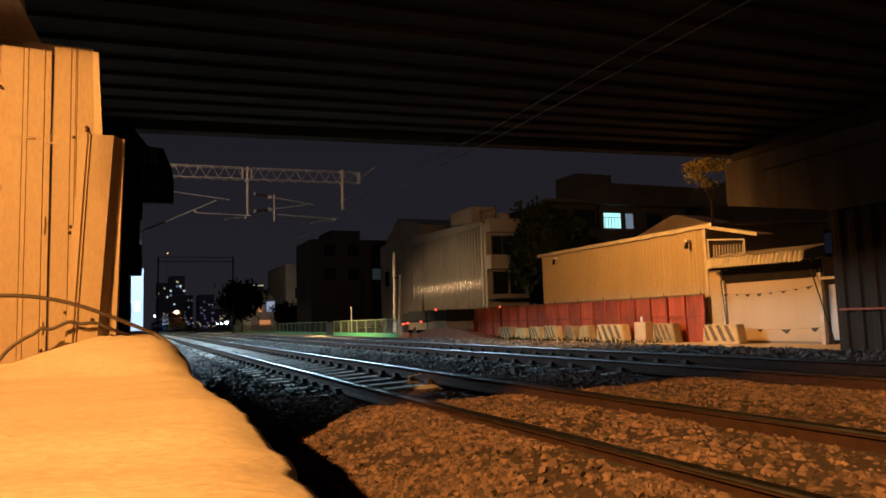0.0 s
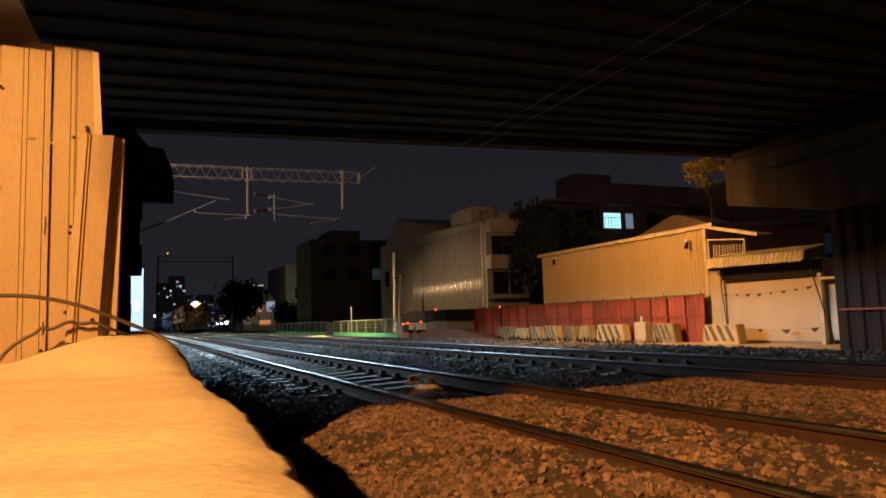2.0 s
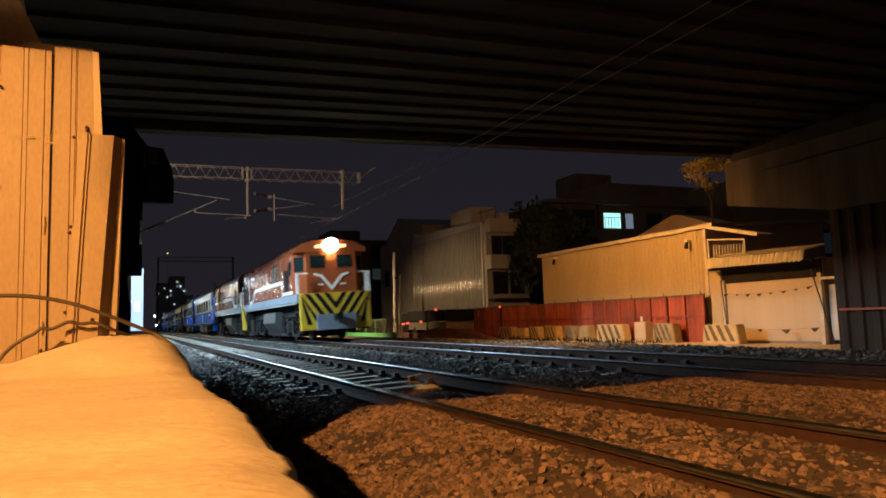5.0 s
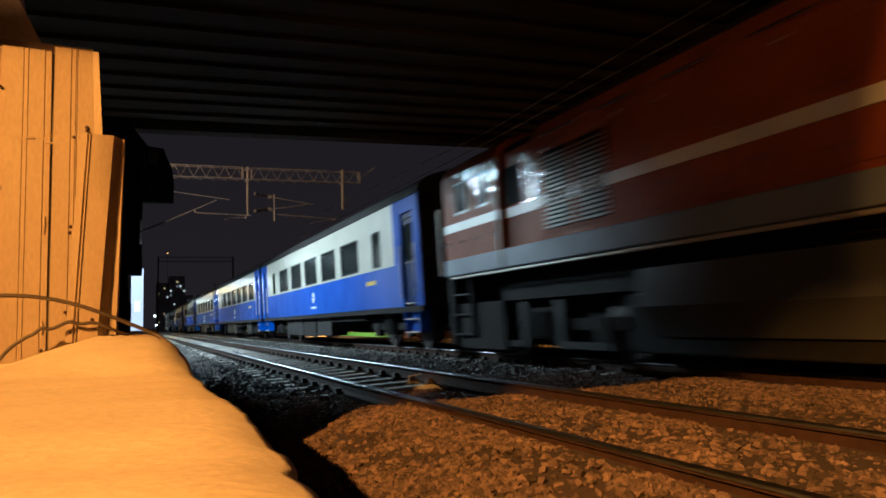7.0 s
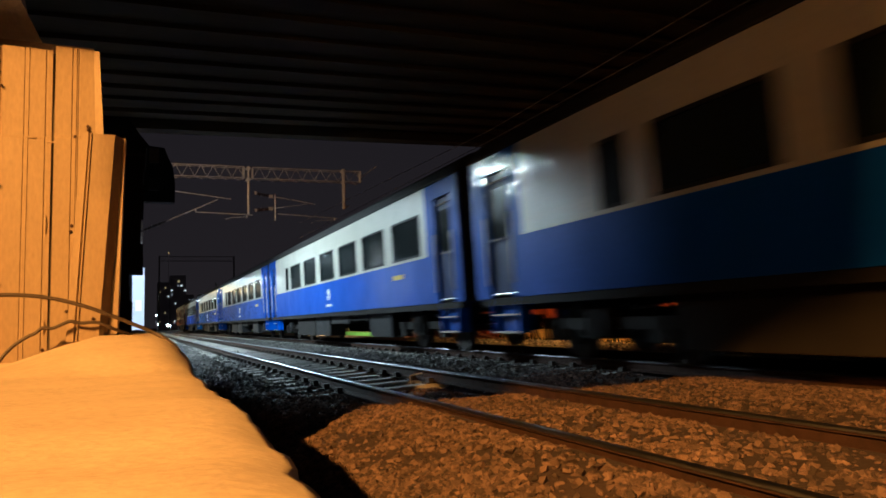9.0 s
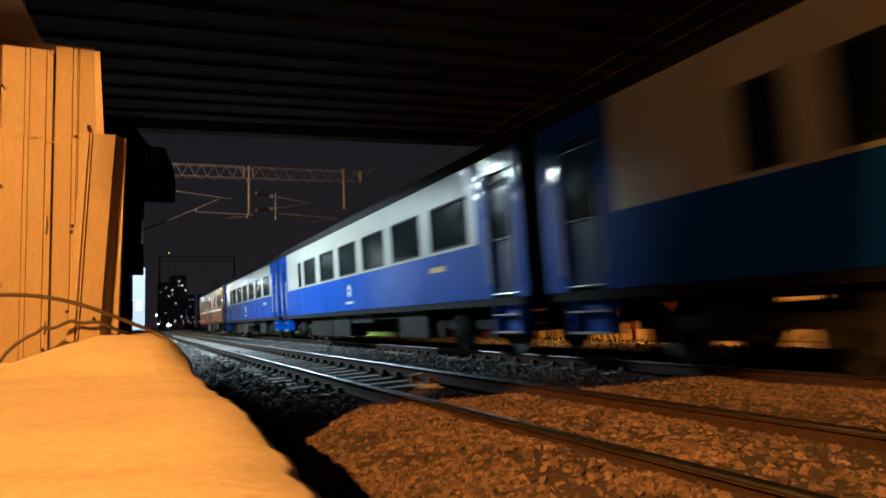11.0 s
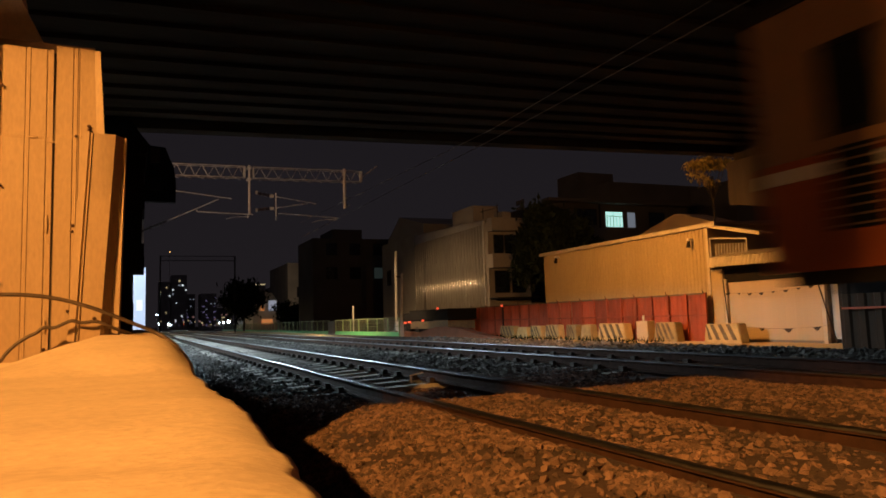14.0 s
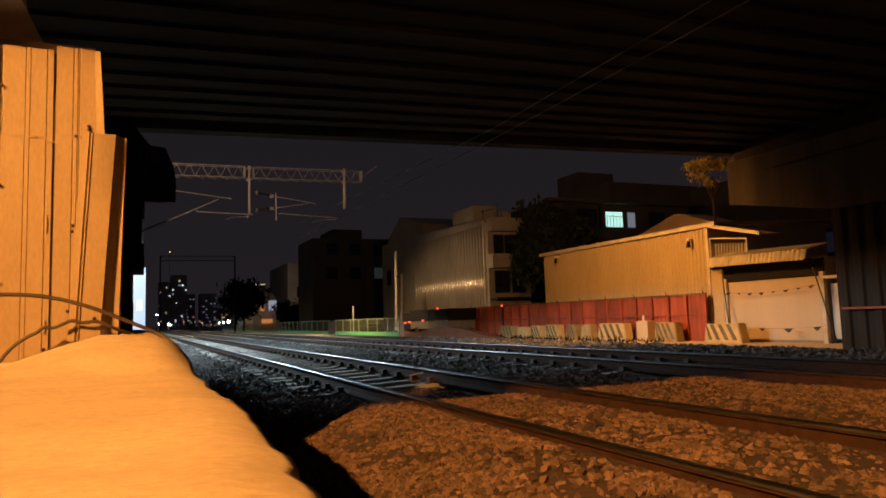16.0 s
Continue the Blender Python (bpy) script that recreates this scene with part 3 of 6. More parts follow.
def left_fence():
    f = thing("sheet_fence", "cream ribbed steel sheets with rust spots standing on the parapet", "fence", kind="structure")

    def sheet(points, levels):
        """A bent sheet. points: (x at the foot, x at the head, y); levels: (0 to 1, height, set-back)."""
        bm = bmn()
        rows = []
        for k, z, back in levels:
            front = [bm.verts.new((a + (b - a) * k, y + back, z - 0.02 * k * (a - points[0][0]))) for a, b, y in points]
            rear = [bm.verts.new((a + (b - a) * k, y + back + 0.003, z - 0.02 * k * (a - points[0][0]))) for a, b, y in points]
            rows.append(front + rear[::-1])
        n = len(rows[0])
        for r0, r1 in zip(rows, rows[1:]):
            for i in range(n):
                bm.faces.new((r0[i], r0[(i + 1) % n], r1[(i + 1) % n], r1[i]))
        bm.faces.new(rows[0])
        bm.faces.new(rows[-1][::-1])
        bmesh.ops.recalc_face_normals(bm, faces=bm.faces[:])
        return bm

    def ribs(x0, x1, y, rows):
        out = [(x0, x0, y)]
        for x, w, d in rows:
            out += [(x - w, x - w, y), (x - w / 2, x - w / 2, y + d), (x + w / 2, x + w / 2, y + d), (x + w, x + w, y)]
        return out + [(x1, x1, y)]
    crease = [(0.0, 0.40, 0.0), (0.71, 1.615, -0.006), (0.725, 1.635, 0.002), (1.0, 2.09, -0.012)]
    part("steel_sheet", sheet(ribs(-1.5, -0.412, 4.0, [(-1.30, 0.016, 0.02), (-1.08, 0.016, 0.02), (-0.86, 0.016, 0.02), (-0.645, 0.014, 0.024), (-0.532, 0.005, 0.004), (-0.517, 0.004, -0.004), (-0.438, 0.005, 0.005)]), crease), M["sheet"], f)
    b = ribs(-0.398, -0.14, 3.99, [(-0.318, 0.005, 0.005), (-0.303, 0.004, -0.004), (-0.290, 0.004, 0.004)])
    b[-1] = (-0.105, -0.198, 3.985)
    b.insert(-1, (-0.17, -0.225, 3.992))
    part("steel_sheet", sheet(b, crease), M["sheet"], f)
    part("steel_sheet", sheet([(-0.323, -0.272, 3.93), (-0.292, -0.240, 3.928), (-0.288, -0.235, 3.938), (-0.281, -0.229, 3.938), (-0.275, -0.224, 3.918), (-0.270, -0.221, 3.926), (-0.18, -0.118, 3.926), (-0.165, -0.105, 3.945),
                               (-0.140, -0.080, 3.99), (-0.098, -0.070, 3.984), (-0.09, -0.066, 4.03)], [(0.0, 0.585, 0.0), (0.45, 1.06, -0.004), (1.0, 1.635, 0.0)]), M["sheet"], f)
    # Out-of-view tall sheet, added to block lamp light passing over the fence.
    part("steel_sheet", boxes((-2.6, -0.72, 4.03, 4.036, 0.4, 3.2)), M["sheet"], f)
    # Hidden back sheet, added to keep lamp light off the sleepers beyond.
    part("steel_sheet", boxes((-1.1, -0.235, 4.2, 4.206, 0.4, 2.18)), M["sheet"], f)
    # Runs wider behind the sheets than the joint shows, to stop a light leak.
    part("joint_strip", boxes((-0.440, -0.372, 4.008, 4.02, 0.42, 2.06)), M["sheet_edge"], f, "dark joint between two sheets")
    for x, z, w, h in ((-0.405, 1.59, 0.06, 0.012), (-0.50, 1.61, 0.05, 0.014), (-0.43, 1.17, 0.014, 0.10), (-0.43, 0.66, 0.016, 0.07)):
        bm = bmn()
        bmesh.ops.create_uvsphere(bm, u_segments=12, v_segments=8, radius=0.5)
        bmesh.ops.transform(bm, matrix=pose(x, 3.992, z) @ Matrix.Diagonal((w, 0.01, h, 1)), verts=bm.verts[:])
        for q in bm.faces:
            q.smooth = True
        part("dent", bm, M["sheet"], f)
    bm = bmn()
    bmesh.ops.create_uvsphere(bm, u_segments=10, v_segments=6, radius=0.0085)
    rv = mesh_of("rivet", bm, M["rust"])
    for x, z in ((-0.635, 1.36), (-0.63, 0.88), (-0.635, 1.86), (-0.305, 1.625), (-0.245, 1.665), (-0.247, 1.682), (-0.312, 1.165), (-0.316, 1.135), (-0.328, 0.735), (-0.205, 0.695), (-0.43, 0.55)):
        o = new("rivet", rv)
        o.parent = f
        o.location = (x, 3.922 if x > -0.3 and z < 1.60 else 3.983, z)


def cable(name, label, pts, r, bend=0.5):
    cu = bpy.data.curves.new(name, "CURVE")
    cu.dimensions, cu.bevel_depth, cu.bevel_resolution = "3D", r, 3
    sp = cu.splines.new("NURBS")
    sp.points.add(len(pts) - 1)
    for p, co in zip(sp.points, pts):
        p.co = (*co, 1)
    sp.use_endpoint_u, sp.order_u = True, 3
    tmp = bpy.data.objects.new(name, cu)
    me = bpy.data.meshes.new_from_object(tmp)
    bpy.data.objects.remove(tmp)
    me.materials.append(M["cable"])
    for p in me.polygons:
        p.use_smooth = True
    return tagged(new(name, me), label, "cable")


def left_clutter():
    cable("black_cable", "thick black cable looping over the parapet", [(-0.95, 3.3, 0.75), (-0.70, 3.3, 0.785), (-0.51, 3.3, 0.792), (-0.41, 3.3, 0.788), (-0.31, 3.3, 0.772), (-0.21, 3.3, 0.742), (-0.12, 3.3, 0.705), (-0.01, 3.3, 0.655), (0.04, 3.3, 0.632), (0.08, 3.3, 0.612), (0.125, 3.25, 0.578), (0.160, 3.18, 0.545), (0.172, 3.15, 0.50), (0.165, 3.15, 0.46)], 0.0085)
    cable("thin_cable", "thin black wire hanging along the steel sheets", [(-0.63, 3.88, 0.44), (-0.60, 3.88, 0.50), (-0.55, 3.88, 0.57), (-0.48, 3.88, 0.62), (-0.45, 3.88, 0.63), (-0.42, 3.88, 0.662), (-0.38, 3.88, 0.65), (-0.34, 3.88, 0.67), (-0.30, 3.88, 0.69), (-0.26, 3.88, 0.672), (-0.19, 3.88, 0.682), (-0.13, 3.88, 0.652), (-0.09, 3.9, 0.632), (-0.03, 3.95, 0.61)], 0.0085)
    # dark hut side and the box hung on it
    # The boards' black is the shade behind the fence, put into their colour.
    h = thing("dark_hut", "lean-to in black with ragged sheet edges beside the line", "hut")
    z = 0.3
    random.seed(5)
    while z < 2.3:
        s = 0.10 + random.uniform(0, 0.08)
        part("board", boxes((-0.45, (0.03 if z > 1.02 else -0.06) + random.uniform(-0.02, 0.012), 6.95 + random.uniform(0, 0.02), 7.6, z, z + s + 0.01)), M["black"], h)
        z += s
    bm = bmn()
    prism(bm, [(-0.45, 2.28), (-0.14, 2.38), (0.06, 2.30), (0.05, 2.22), (-0.45, 2.2)], "y", 6.85, 7.7)
    part("hut_roof", bm, M["black"], h)
    s = thing("bridge_corbel", "black chamfered corbel hanging from the bridge's corner", "corbel", kind="structure")
    bm = bmn()
    # Left of x -0.6 the block is unseen, lengthened to stop lamp light.
    prism(bm, [(-2.4, 3.503), (0.749, 3.503), (0.759, 3.938), (0.708, 4.313), (0.607, 4.545), (0.526, 4.768), (0.202, 4.798), (0.0, 5.051), (-0.202, 5.355), (-2.4, 5.355)], "y", 17.2, 17.42)
    plate, badge = boxes((0.205, 0.43, 17.15, 17.2, 3.76, 4.05)), boxes((0.205, 0.41, 17.15, 17.2, 4.40, 4.74))
    part("block", bm, M["black"], s)
    part("plate", plate, M["under_light"], s, "small grey plate")
    part("badge", badge, M["rust"], s)
    # Added wall, hidden edge-on: keeps the lane lamp off the low gravel.
    w = thing("wall_lane", "unseen wall added to shade the ground beside the line", "wall", kind="structure")
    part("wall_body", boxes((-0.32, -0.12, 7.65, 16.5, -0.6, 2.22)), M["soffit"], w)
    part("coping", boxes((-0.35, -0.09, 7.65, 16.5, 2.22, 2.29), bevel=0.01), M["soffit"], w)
    p = thing("lit_sign", "pale blue-white lit sign panel with a square mark", "sign")
    part("panel", boxes((-0.3, 0.22, 30.0, 30.12, 0.5, 3.0)), M["panel_lit"], p)
    part("mark", boxes((-0.10, 0.12, 29.97, 30.0, 1.32, 1.74)), M["panel_logo"], p)
    part("post", boxes((-0.08, 0.0, 30.02, 30.1, -0.6, 0.5)), M["galv"], p)


bridge()
ledge()
left_fence()
left_clutter()


# ---- the train ----
def both(rows):
    """The boxes given for one flank, and their mirror images."""
    out = []
    for x0, x1, *r in rows:
        out += [(x0, x1, *r), (-x1, -x0, *r)]
    return out


def flank(name, rows, material, car, label="", bevel=0.0):
    """A part on each flank, one object a side."""
    for s in (-1, 1):
        rr = [(x0, x1, *r) if s > 0 else (-x1, -x0, *r) for x0, x1, *r in rows]
        part(name, boxes(*rr, bevel=bevel), material, car, label)


def bogie(parent, y, wheelbase=2.3, r=0.43):
    b = part("bogie_frame", boxes(*both([(0.93, 1.05, y - wheelbase / 2 - 0.45, y + wheelbase / 2 + 0.45, 0.46, 0.62), (0.90, 1.12, y - 0.32, y + 0.32, 0.34, 0.80),
                                         (0.94, 1.10, y - wheelbase / 2 - 0.14, y - wheelbase / 2 + 0.14, 0.30, 0.62), (0.94, 1.10, y + wheelbase / 2 - 0.14, y + wheelbase / 2 + 0.14, 0.30, 0.62)]),
                               (-0.95, 0.95, y - 0.15, y + 0.15, 0.5, 0.7)), M["under"], parent)
    for s in (-1, 1):
        bm = bmn()
        for k in (-0.18, 0.0, 0.18):
            rod(bm, (s * 1.14, y + k, 0.38), (s * 1.14, y + k, 0.74), 0.06, 10)
        part("spring", bm, M["under_light"], b)
    for k in (-1, 1):
        bm = bmn()
        yy = y + k * wheelbase / 2
        rod(bm, (-0.62, yy, r), (0.62, yy, r), 0.07, 8)
        for s in (-1, 1):
            rod(bm, (s * 0.51, yy, r), (s * 0.63, yy, r), r, 24)
            rod(bm, (s * 0.63, yy, r), (s * 0.66, yy, r), r * 0.55, 16)
        part("wheelset", bm, M["wheel"], b)


def roof_arc(half, z0, z1, n=9):
    pts = []
    for i in range(n + 1):
        a = math.pi * i / n
        pts.append((-half * math.copysign(abs(math.cos(a)) ** 0.9, math.cos(a)), z0 + (z1 - z0) * math.sin(a) ** 0.95))
    return pts


LEN = 19.95


def shell(car, length, low, high, z_belt, holes, zones, z_lo, z_hi, end_mat, low_name, high_name):
    """Flanks in two colours with real window openings, dark core, ends, roof and panes. holes: (y0, y1)."""
    part("core", boxes((-1.34, 1.34, 0.25, length - 0.25, 0.99, 3.28)), M["black"], car)
    y_in0, y_in1 = zones
    part(low_name, boxes(*both([(1.36, 1.42, y_in0, y_in1, 0.98, z_belt)]), bevel=0.006), low, car)
    rows, y = [(1.36, 1.42, y_in0, y_in1, z_belt, z_lo), (1.36, 1.42, y_in0, y_in1, z_hi, 3.32)], y_in0
    for a, b in holes:
        rows.append((1.36, 1.42, y, a, z_lo, z_hi))
        y = b
    rows.append((1.36, 1.42, y, y_in1, z_lo, z_hi))
    part(high_name, boxes(*both(rows)), high, car)
    for s in (-1, 1):
        for a, b in holes:
            w = part("window", boxes((s * 1.405 - 0.02, s * 1.405 + 0.02, a - 0.02, a + 0.03, z_lo - 0.02, z_hi + 0.02), (s * 1.405 - 0.02, s * 1.405 + 0.02, b - 0.03, b + 0.02, z_lo - 0.02, z_hi + 0.02),
                                     (s * 1.405 - 0.02, s * 1.405 + 0.02, a, b, z_lo - 0.02, z_lo + 0.025), (s * 1.405 - 0.02, s * 1.405 + 0.02, a, b, z_hi - 0.025, z_hi + 0.02)), M["rubber"], car)
            part("pane", boxes((s * 1.385 - 0.012, s * 1.385 + 0.012, a, b, z_lo, z_hi)), M["coach_glass"], w)
    bm = bmn()
    prism(bm, roof_arc(1.42, 3.315, 3.83), "y", 0.03, length - 0.03)
    part("roof", bm, M["roof_grey"], car)
    flank("gutter", [(1.40, 1.445, 0.05, length - 0.05, 3.30, 3.335)], M["roof_grey"], car)
    for y0, y1 in ((0.02, 0.25), (length - 0.25, length - 0.02)):
        part("end_wall", boxes((-1.38, 1.38, y0, y1, 0.98, 3.32)), end_mat, car)
    for y0, y1 in ((-0.24, 0.02), (length - 0.02, length + 0.24)):
        part("gangway", boxes((-0.55, 0.55, y0, y1, 1.05, 3.1), bevel=0.03), M["rubber"], car)
    part("coupler", boxes((-0.12, 0.12, -0.26, length + 0.26, 0.75, 0.95)), M["under"], car)
    flank("sole_bar", [(1.28, 1.40, 0.2, length - 0.2, 0.86, 0.985)], M["under"], car)


def door_zone(car, y0, y1, colour, steps=True):
    """An end vestibule: two pillars, a recessed door with its window, a step below."""
    w = y1 - y0
    flank("end_pillar", [(1.36, 1.42, y0, y0 + 0.22 * w, 0.98, 3.0)], colour, car)
    flank("end_pillar", [(1.36, 1.42, y1 - 0.3 * w, y1, 0.98, 3.0)], colour, car)
    flank("door_header", [(1.36, 1.42, y0, y1, 3.0, 3.32)], colour, car)
    a, b = y0 + 0.22 * w, y1 - 0.3 * w
    for s in (-1, 1):
        d = part("door", boxes((s * 1.33 - 0.02, s * 1.33 + 0.02, a, b, 1.0, 3.0)), M["door_blue"] if colour == M["blue"] else colour, car)
        for z in (1.04, 1.92, 2.86):
            bm = bmn()
            rod(bm, (s * 1.375, a + 0.02, z), (s * 1.375, b - 0.02, z), 0.02, 8)
            part("grab_bar", bm, M["chrome"], d)
        part("door_glass", boxes((s * 1.345 - 0.02, s * 1.345 + 0.02, a + 0.12, b - 0.12, 1.95, 2.75)), M["coach_glass"], d)
        for yy in (a - 0.03, b + 0.03):
            bm = bmn()
            rod(bm, (s * 1.44, yy, 1.2), (s * 1.44, yy, 2.3), 0.014, 6)
            part("handrail", bm, M["galv"], d)
        if steps:
            st = part("step", boxes((s * 1.28 - 0.12, s * 1.28 + 0.12, a - 0.03, a, 0.42, 0.98), (s * 1.28 - 0.12, s * 1.28 + 0.12, b, b + 0.03, 0.42, 0.98), (s * 1.25 - 0.03, s * 1.25 + 0.03, a, b, 0.42, 0.98)), colour, car)
            part("tread", boxes((s * 1.31 - 0.11, s * 1.31 + 0.11, a, b, 0.42, 0.445), (s * 1.31 - 0.11, s * 1.31 + 0.11, a, b, 0.70, 0.72)), M["galv"], st)


def marks(car, y, z, plate_y, plate_z):
    for s in (-1, 1):
        bm = bmn()
        rod(bm, (s * 1.421, y, z), (s * 1.425, y, z), 0.17, 24)
        e = part("emblem", bm, M["white_band"], car, "round white railway emblem")
        part("emblem_bar", boxes((s * 1.427 - 0.002, s * 1.427 + 0.002, y - 0.09, y + 0.09, z - 0.03, z + 0.03)), M["blue"], e)
        part("lettering_bar", boxes((s * 1.423 - 0.002, s * 1.423 + 0.002, y - 0.35, y + 0.35, z - 0.36, z - 0.29)), M["white_band"], car)
        part("lettering_bar", boxes((s * 1.423 - 0.002, s * 1.423 + 0.002, plate_y - 0.36, plate_y + 0.36, plate_z - 0.05, plate_z + 0.05)), M["yellow"], car)


def coach(kind):
    car = thing("passenger_coach", "blue and cream passenger coach with dark windows on the far track", "railway coach", "coaches of the train")
    if kind == "first":
        large = [(4.40 + 2.336 * i, 6.08 + 2.336 * i) for i in range(5)]
        holes = [(2.58, 3.17)] + large + [(16.45, 17.0)]
    else:
        large = [(1.95 + 2.32 * i, 3.65 + 2.32 * i) for i in range(6)]
        holes = large + [(15.75, 16.25)]
    # End walls near-black instead of blue: the gangway's shadow is in the colour.
    shell(car, LEN, M["blue"], M["cream"], 1.92, holes, (1.62, 18.25), 1.98, 2.80, M["under"], "lower_panel", "upper_panel")
    door_zone(car, 0.05, 1.62, M["blue"])
    door_zone(car, 18.25, LEN - 0.05, M["blue"])
    flank("belt_rail", [(1.42, 1.428, 1.62, 18.25, 1.905, 1.935)], M["cream"], car)
    marks(car, 9.7, 1.52, 3.4, 1.62)
    for y in (3.0, 16.95):
        bogie(car, y)
    if kind == "first":
        chests = ((4.7, 8.2, 0.70, "under"), (8.3, 10.2, 0.27, "under_light"), (10.4, 12.3, 0.24, "under"), (12.4, 15.3, 0.26, "under_light"))
    else:
        chests = ((4.6, 6.3, 0.27, "under_light"), (6.4, 8.1, 0.70, "under"), (8.3, 10.3, 0.62, "under_light"), (10.5, 12.4, 0.25, "under_light"), (12.5, 15.3, 0.24, "under"))
    for y0, y1, z0, m in chests:
        flank("equipment_box", [(0.72, 1.22, y0, y1, z0, 0.92)], M[m], car, bevel=0.02)
    bm = bmn()
    rod(bm, (-0.5, 12.4, 0.58), (-0.5, 14.8, 0.58), 0.16, 12)
    part("air_tank", bm, M["under"], car)
    bm = bmn()
    for y in (3.2, 6.4, 9.6, 12.8, 16.0):
        bx(bm, -0.35, 0.35, y - 0.5, y + 0.5, 3.72, 3.95, 0.05)
    part("roof_vent", bm, M["roof_grey"], car)
    return car


def louvre(car, s, y0, y1, z0, z1, n, proud=1.425, paint="slat"):
    l = part("louvre", boxes((s * (proud - 0.01) - 0.012, s * (proud - 0.01) + 0.012, y0, y1, z0, z1)), M["black"], car)
    for i in range(n):
        z = z0 + (i + 0.5) * (z1 - z0) / n
        part("slat", boxes((s * proud - 0.014, s * proud + 0.014, y0, y1, z - 0.16 * (z1 - z0) / n, z + 0.06 * (z1 - z0) / n)), M[paint], l)


def luggage_car():
    car = thing("luggage_van", "orange and faded tan luggage van with louvres, last in the train", "luggage van")
    holes = [(1.55, 2.40), (2.95, 3.70), (5.5, 6.35), (15.0, 15.6), (16.45, 17.0), (17.6, 18.1), (18.7, 19.2)]
    shell(car, LEN, M["orange"], M["van_upper"], 1.96, holes, (1.35, LEN - 0.05), 2.1, 2.85, M["orange"], "lower_panel", "upper_panel")
    door_zone(car, 0.05, 1.35, M["orange"], False)
    flank("white_band", [(1.42, 1.429, 1.35, LEN - 0.05, 1.77, 1.89)], M["white_band"], car)
    for s in (-1, 1):
        for y0, y1 in ((10.75, 11.35), (12.05, 12.6), (13.0, 13.6)):
            louvre(car, s, y0, y1, 2.25, 2.85, 8, paint="under_light")
            louvre(car, s, y0, y1, 1.22, 2.02, 14, 1.432, "white_band")
        for y0, y1 in ((16.45, 17.0), (17.6, 18.1), (18.7, 19.2)):
            louvre(car, s, y0, y1, 1.30, 1.98, 9, 1.432)
        for y0, y1 in ((5.45, 6.9), (8.95, 9.78)):
            d = part("sliding_door", boxes((s * 1.435 - 0.015, s * 1.435 + 0.015, y0, y1, 1.02, 3.0)), M["orange"], car)
            part("door_panel", boxes((s * 1.45 - 0.006, s * 1.45 + 0.006, y0 + 0.14, y1 - 0.02, 1.97, 2.98)), M["van_upper"], d)
            part("door_band", boxes((s * 1.453 - 0.006, s * 1.453 + 0.006, y0 + 0.14, y1 - 0.02, 1.77, 1.89)), M["white_band"], d)
            # Brown strip carries the door edge's shadow in its colour.
            part("door_edge", boxes((s * 1.455 - 0.012, s * 1.455 + 0.012, y0, y0 + 0.10, 1.0, 3.0)), M["brown_door"], d, "brown door edge in shadow")
            w0, w1, z0, z1 = (y0 + 0.3, y0 + 0.75, 2.15, 2.8) if y0 < 6 else (9.16, 9.70, 2.05, 2.94)
            part("door_window", boxes((s * 1.462 - 0.004, s * 1.462 + 0.004, w0, w1, z0, z1)), M["coach_glass"], d)
    for y in (3.0, 16.95):
        bogie(car, y)
    for y0, y1, z0, m in ((5.0, 6.5, 0.42, "under_light"), (6.7, 8.2, 0.40, "under"), (8.4, 9.42, 0.20, "under_light"), (10.28, 10.6, 0.35, "under"), (11.25, 14.05, 0.30, "tank")):
        part("equipment_box", boxes((-1.28, -0.72, y0, y1, z0, 0.92), bevel=0.02), M[m], car)
    for y0, y1, m in ((5.6, 7.0, "under"), (9.7, 11.6, "under"), (14.4, 15.3, "under_light")):
        part("equipment_box", boxes((0.72, 1.28, y0, y1, 0.24, 0.92), bevel=0.02), M[m], car)
    part("roof_unit", boxes((-0.6, 0.6, 11.5, 14.5, 3.7, 4.0), bevel=0.05), M["roof_grey"], car)
    for s in (-1, 1):
        part("tail_lamp", boxes((s * 1.1 - 0.07, s * 1.1 + 0.07, LEN - 0.03, LEN + 0.02, 1.15, 1.29)), M["lamp_red"], car)
    return car


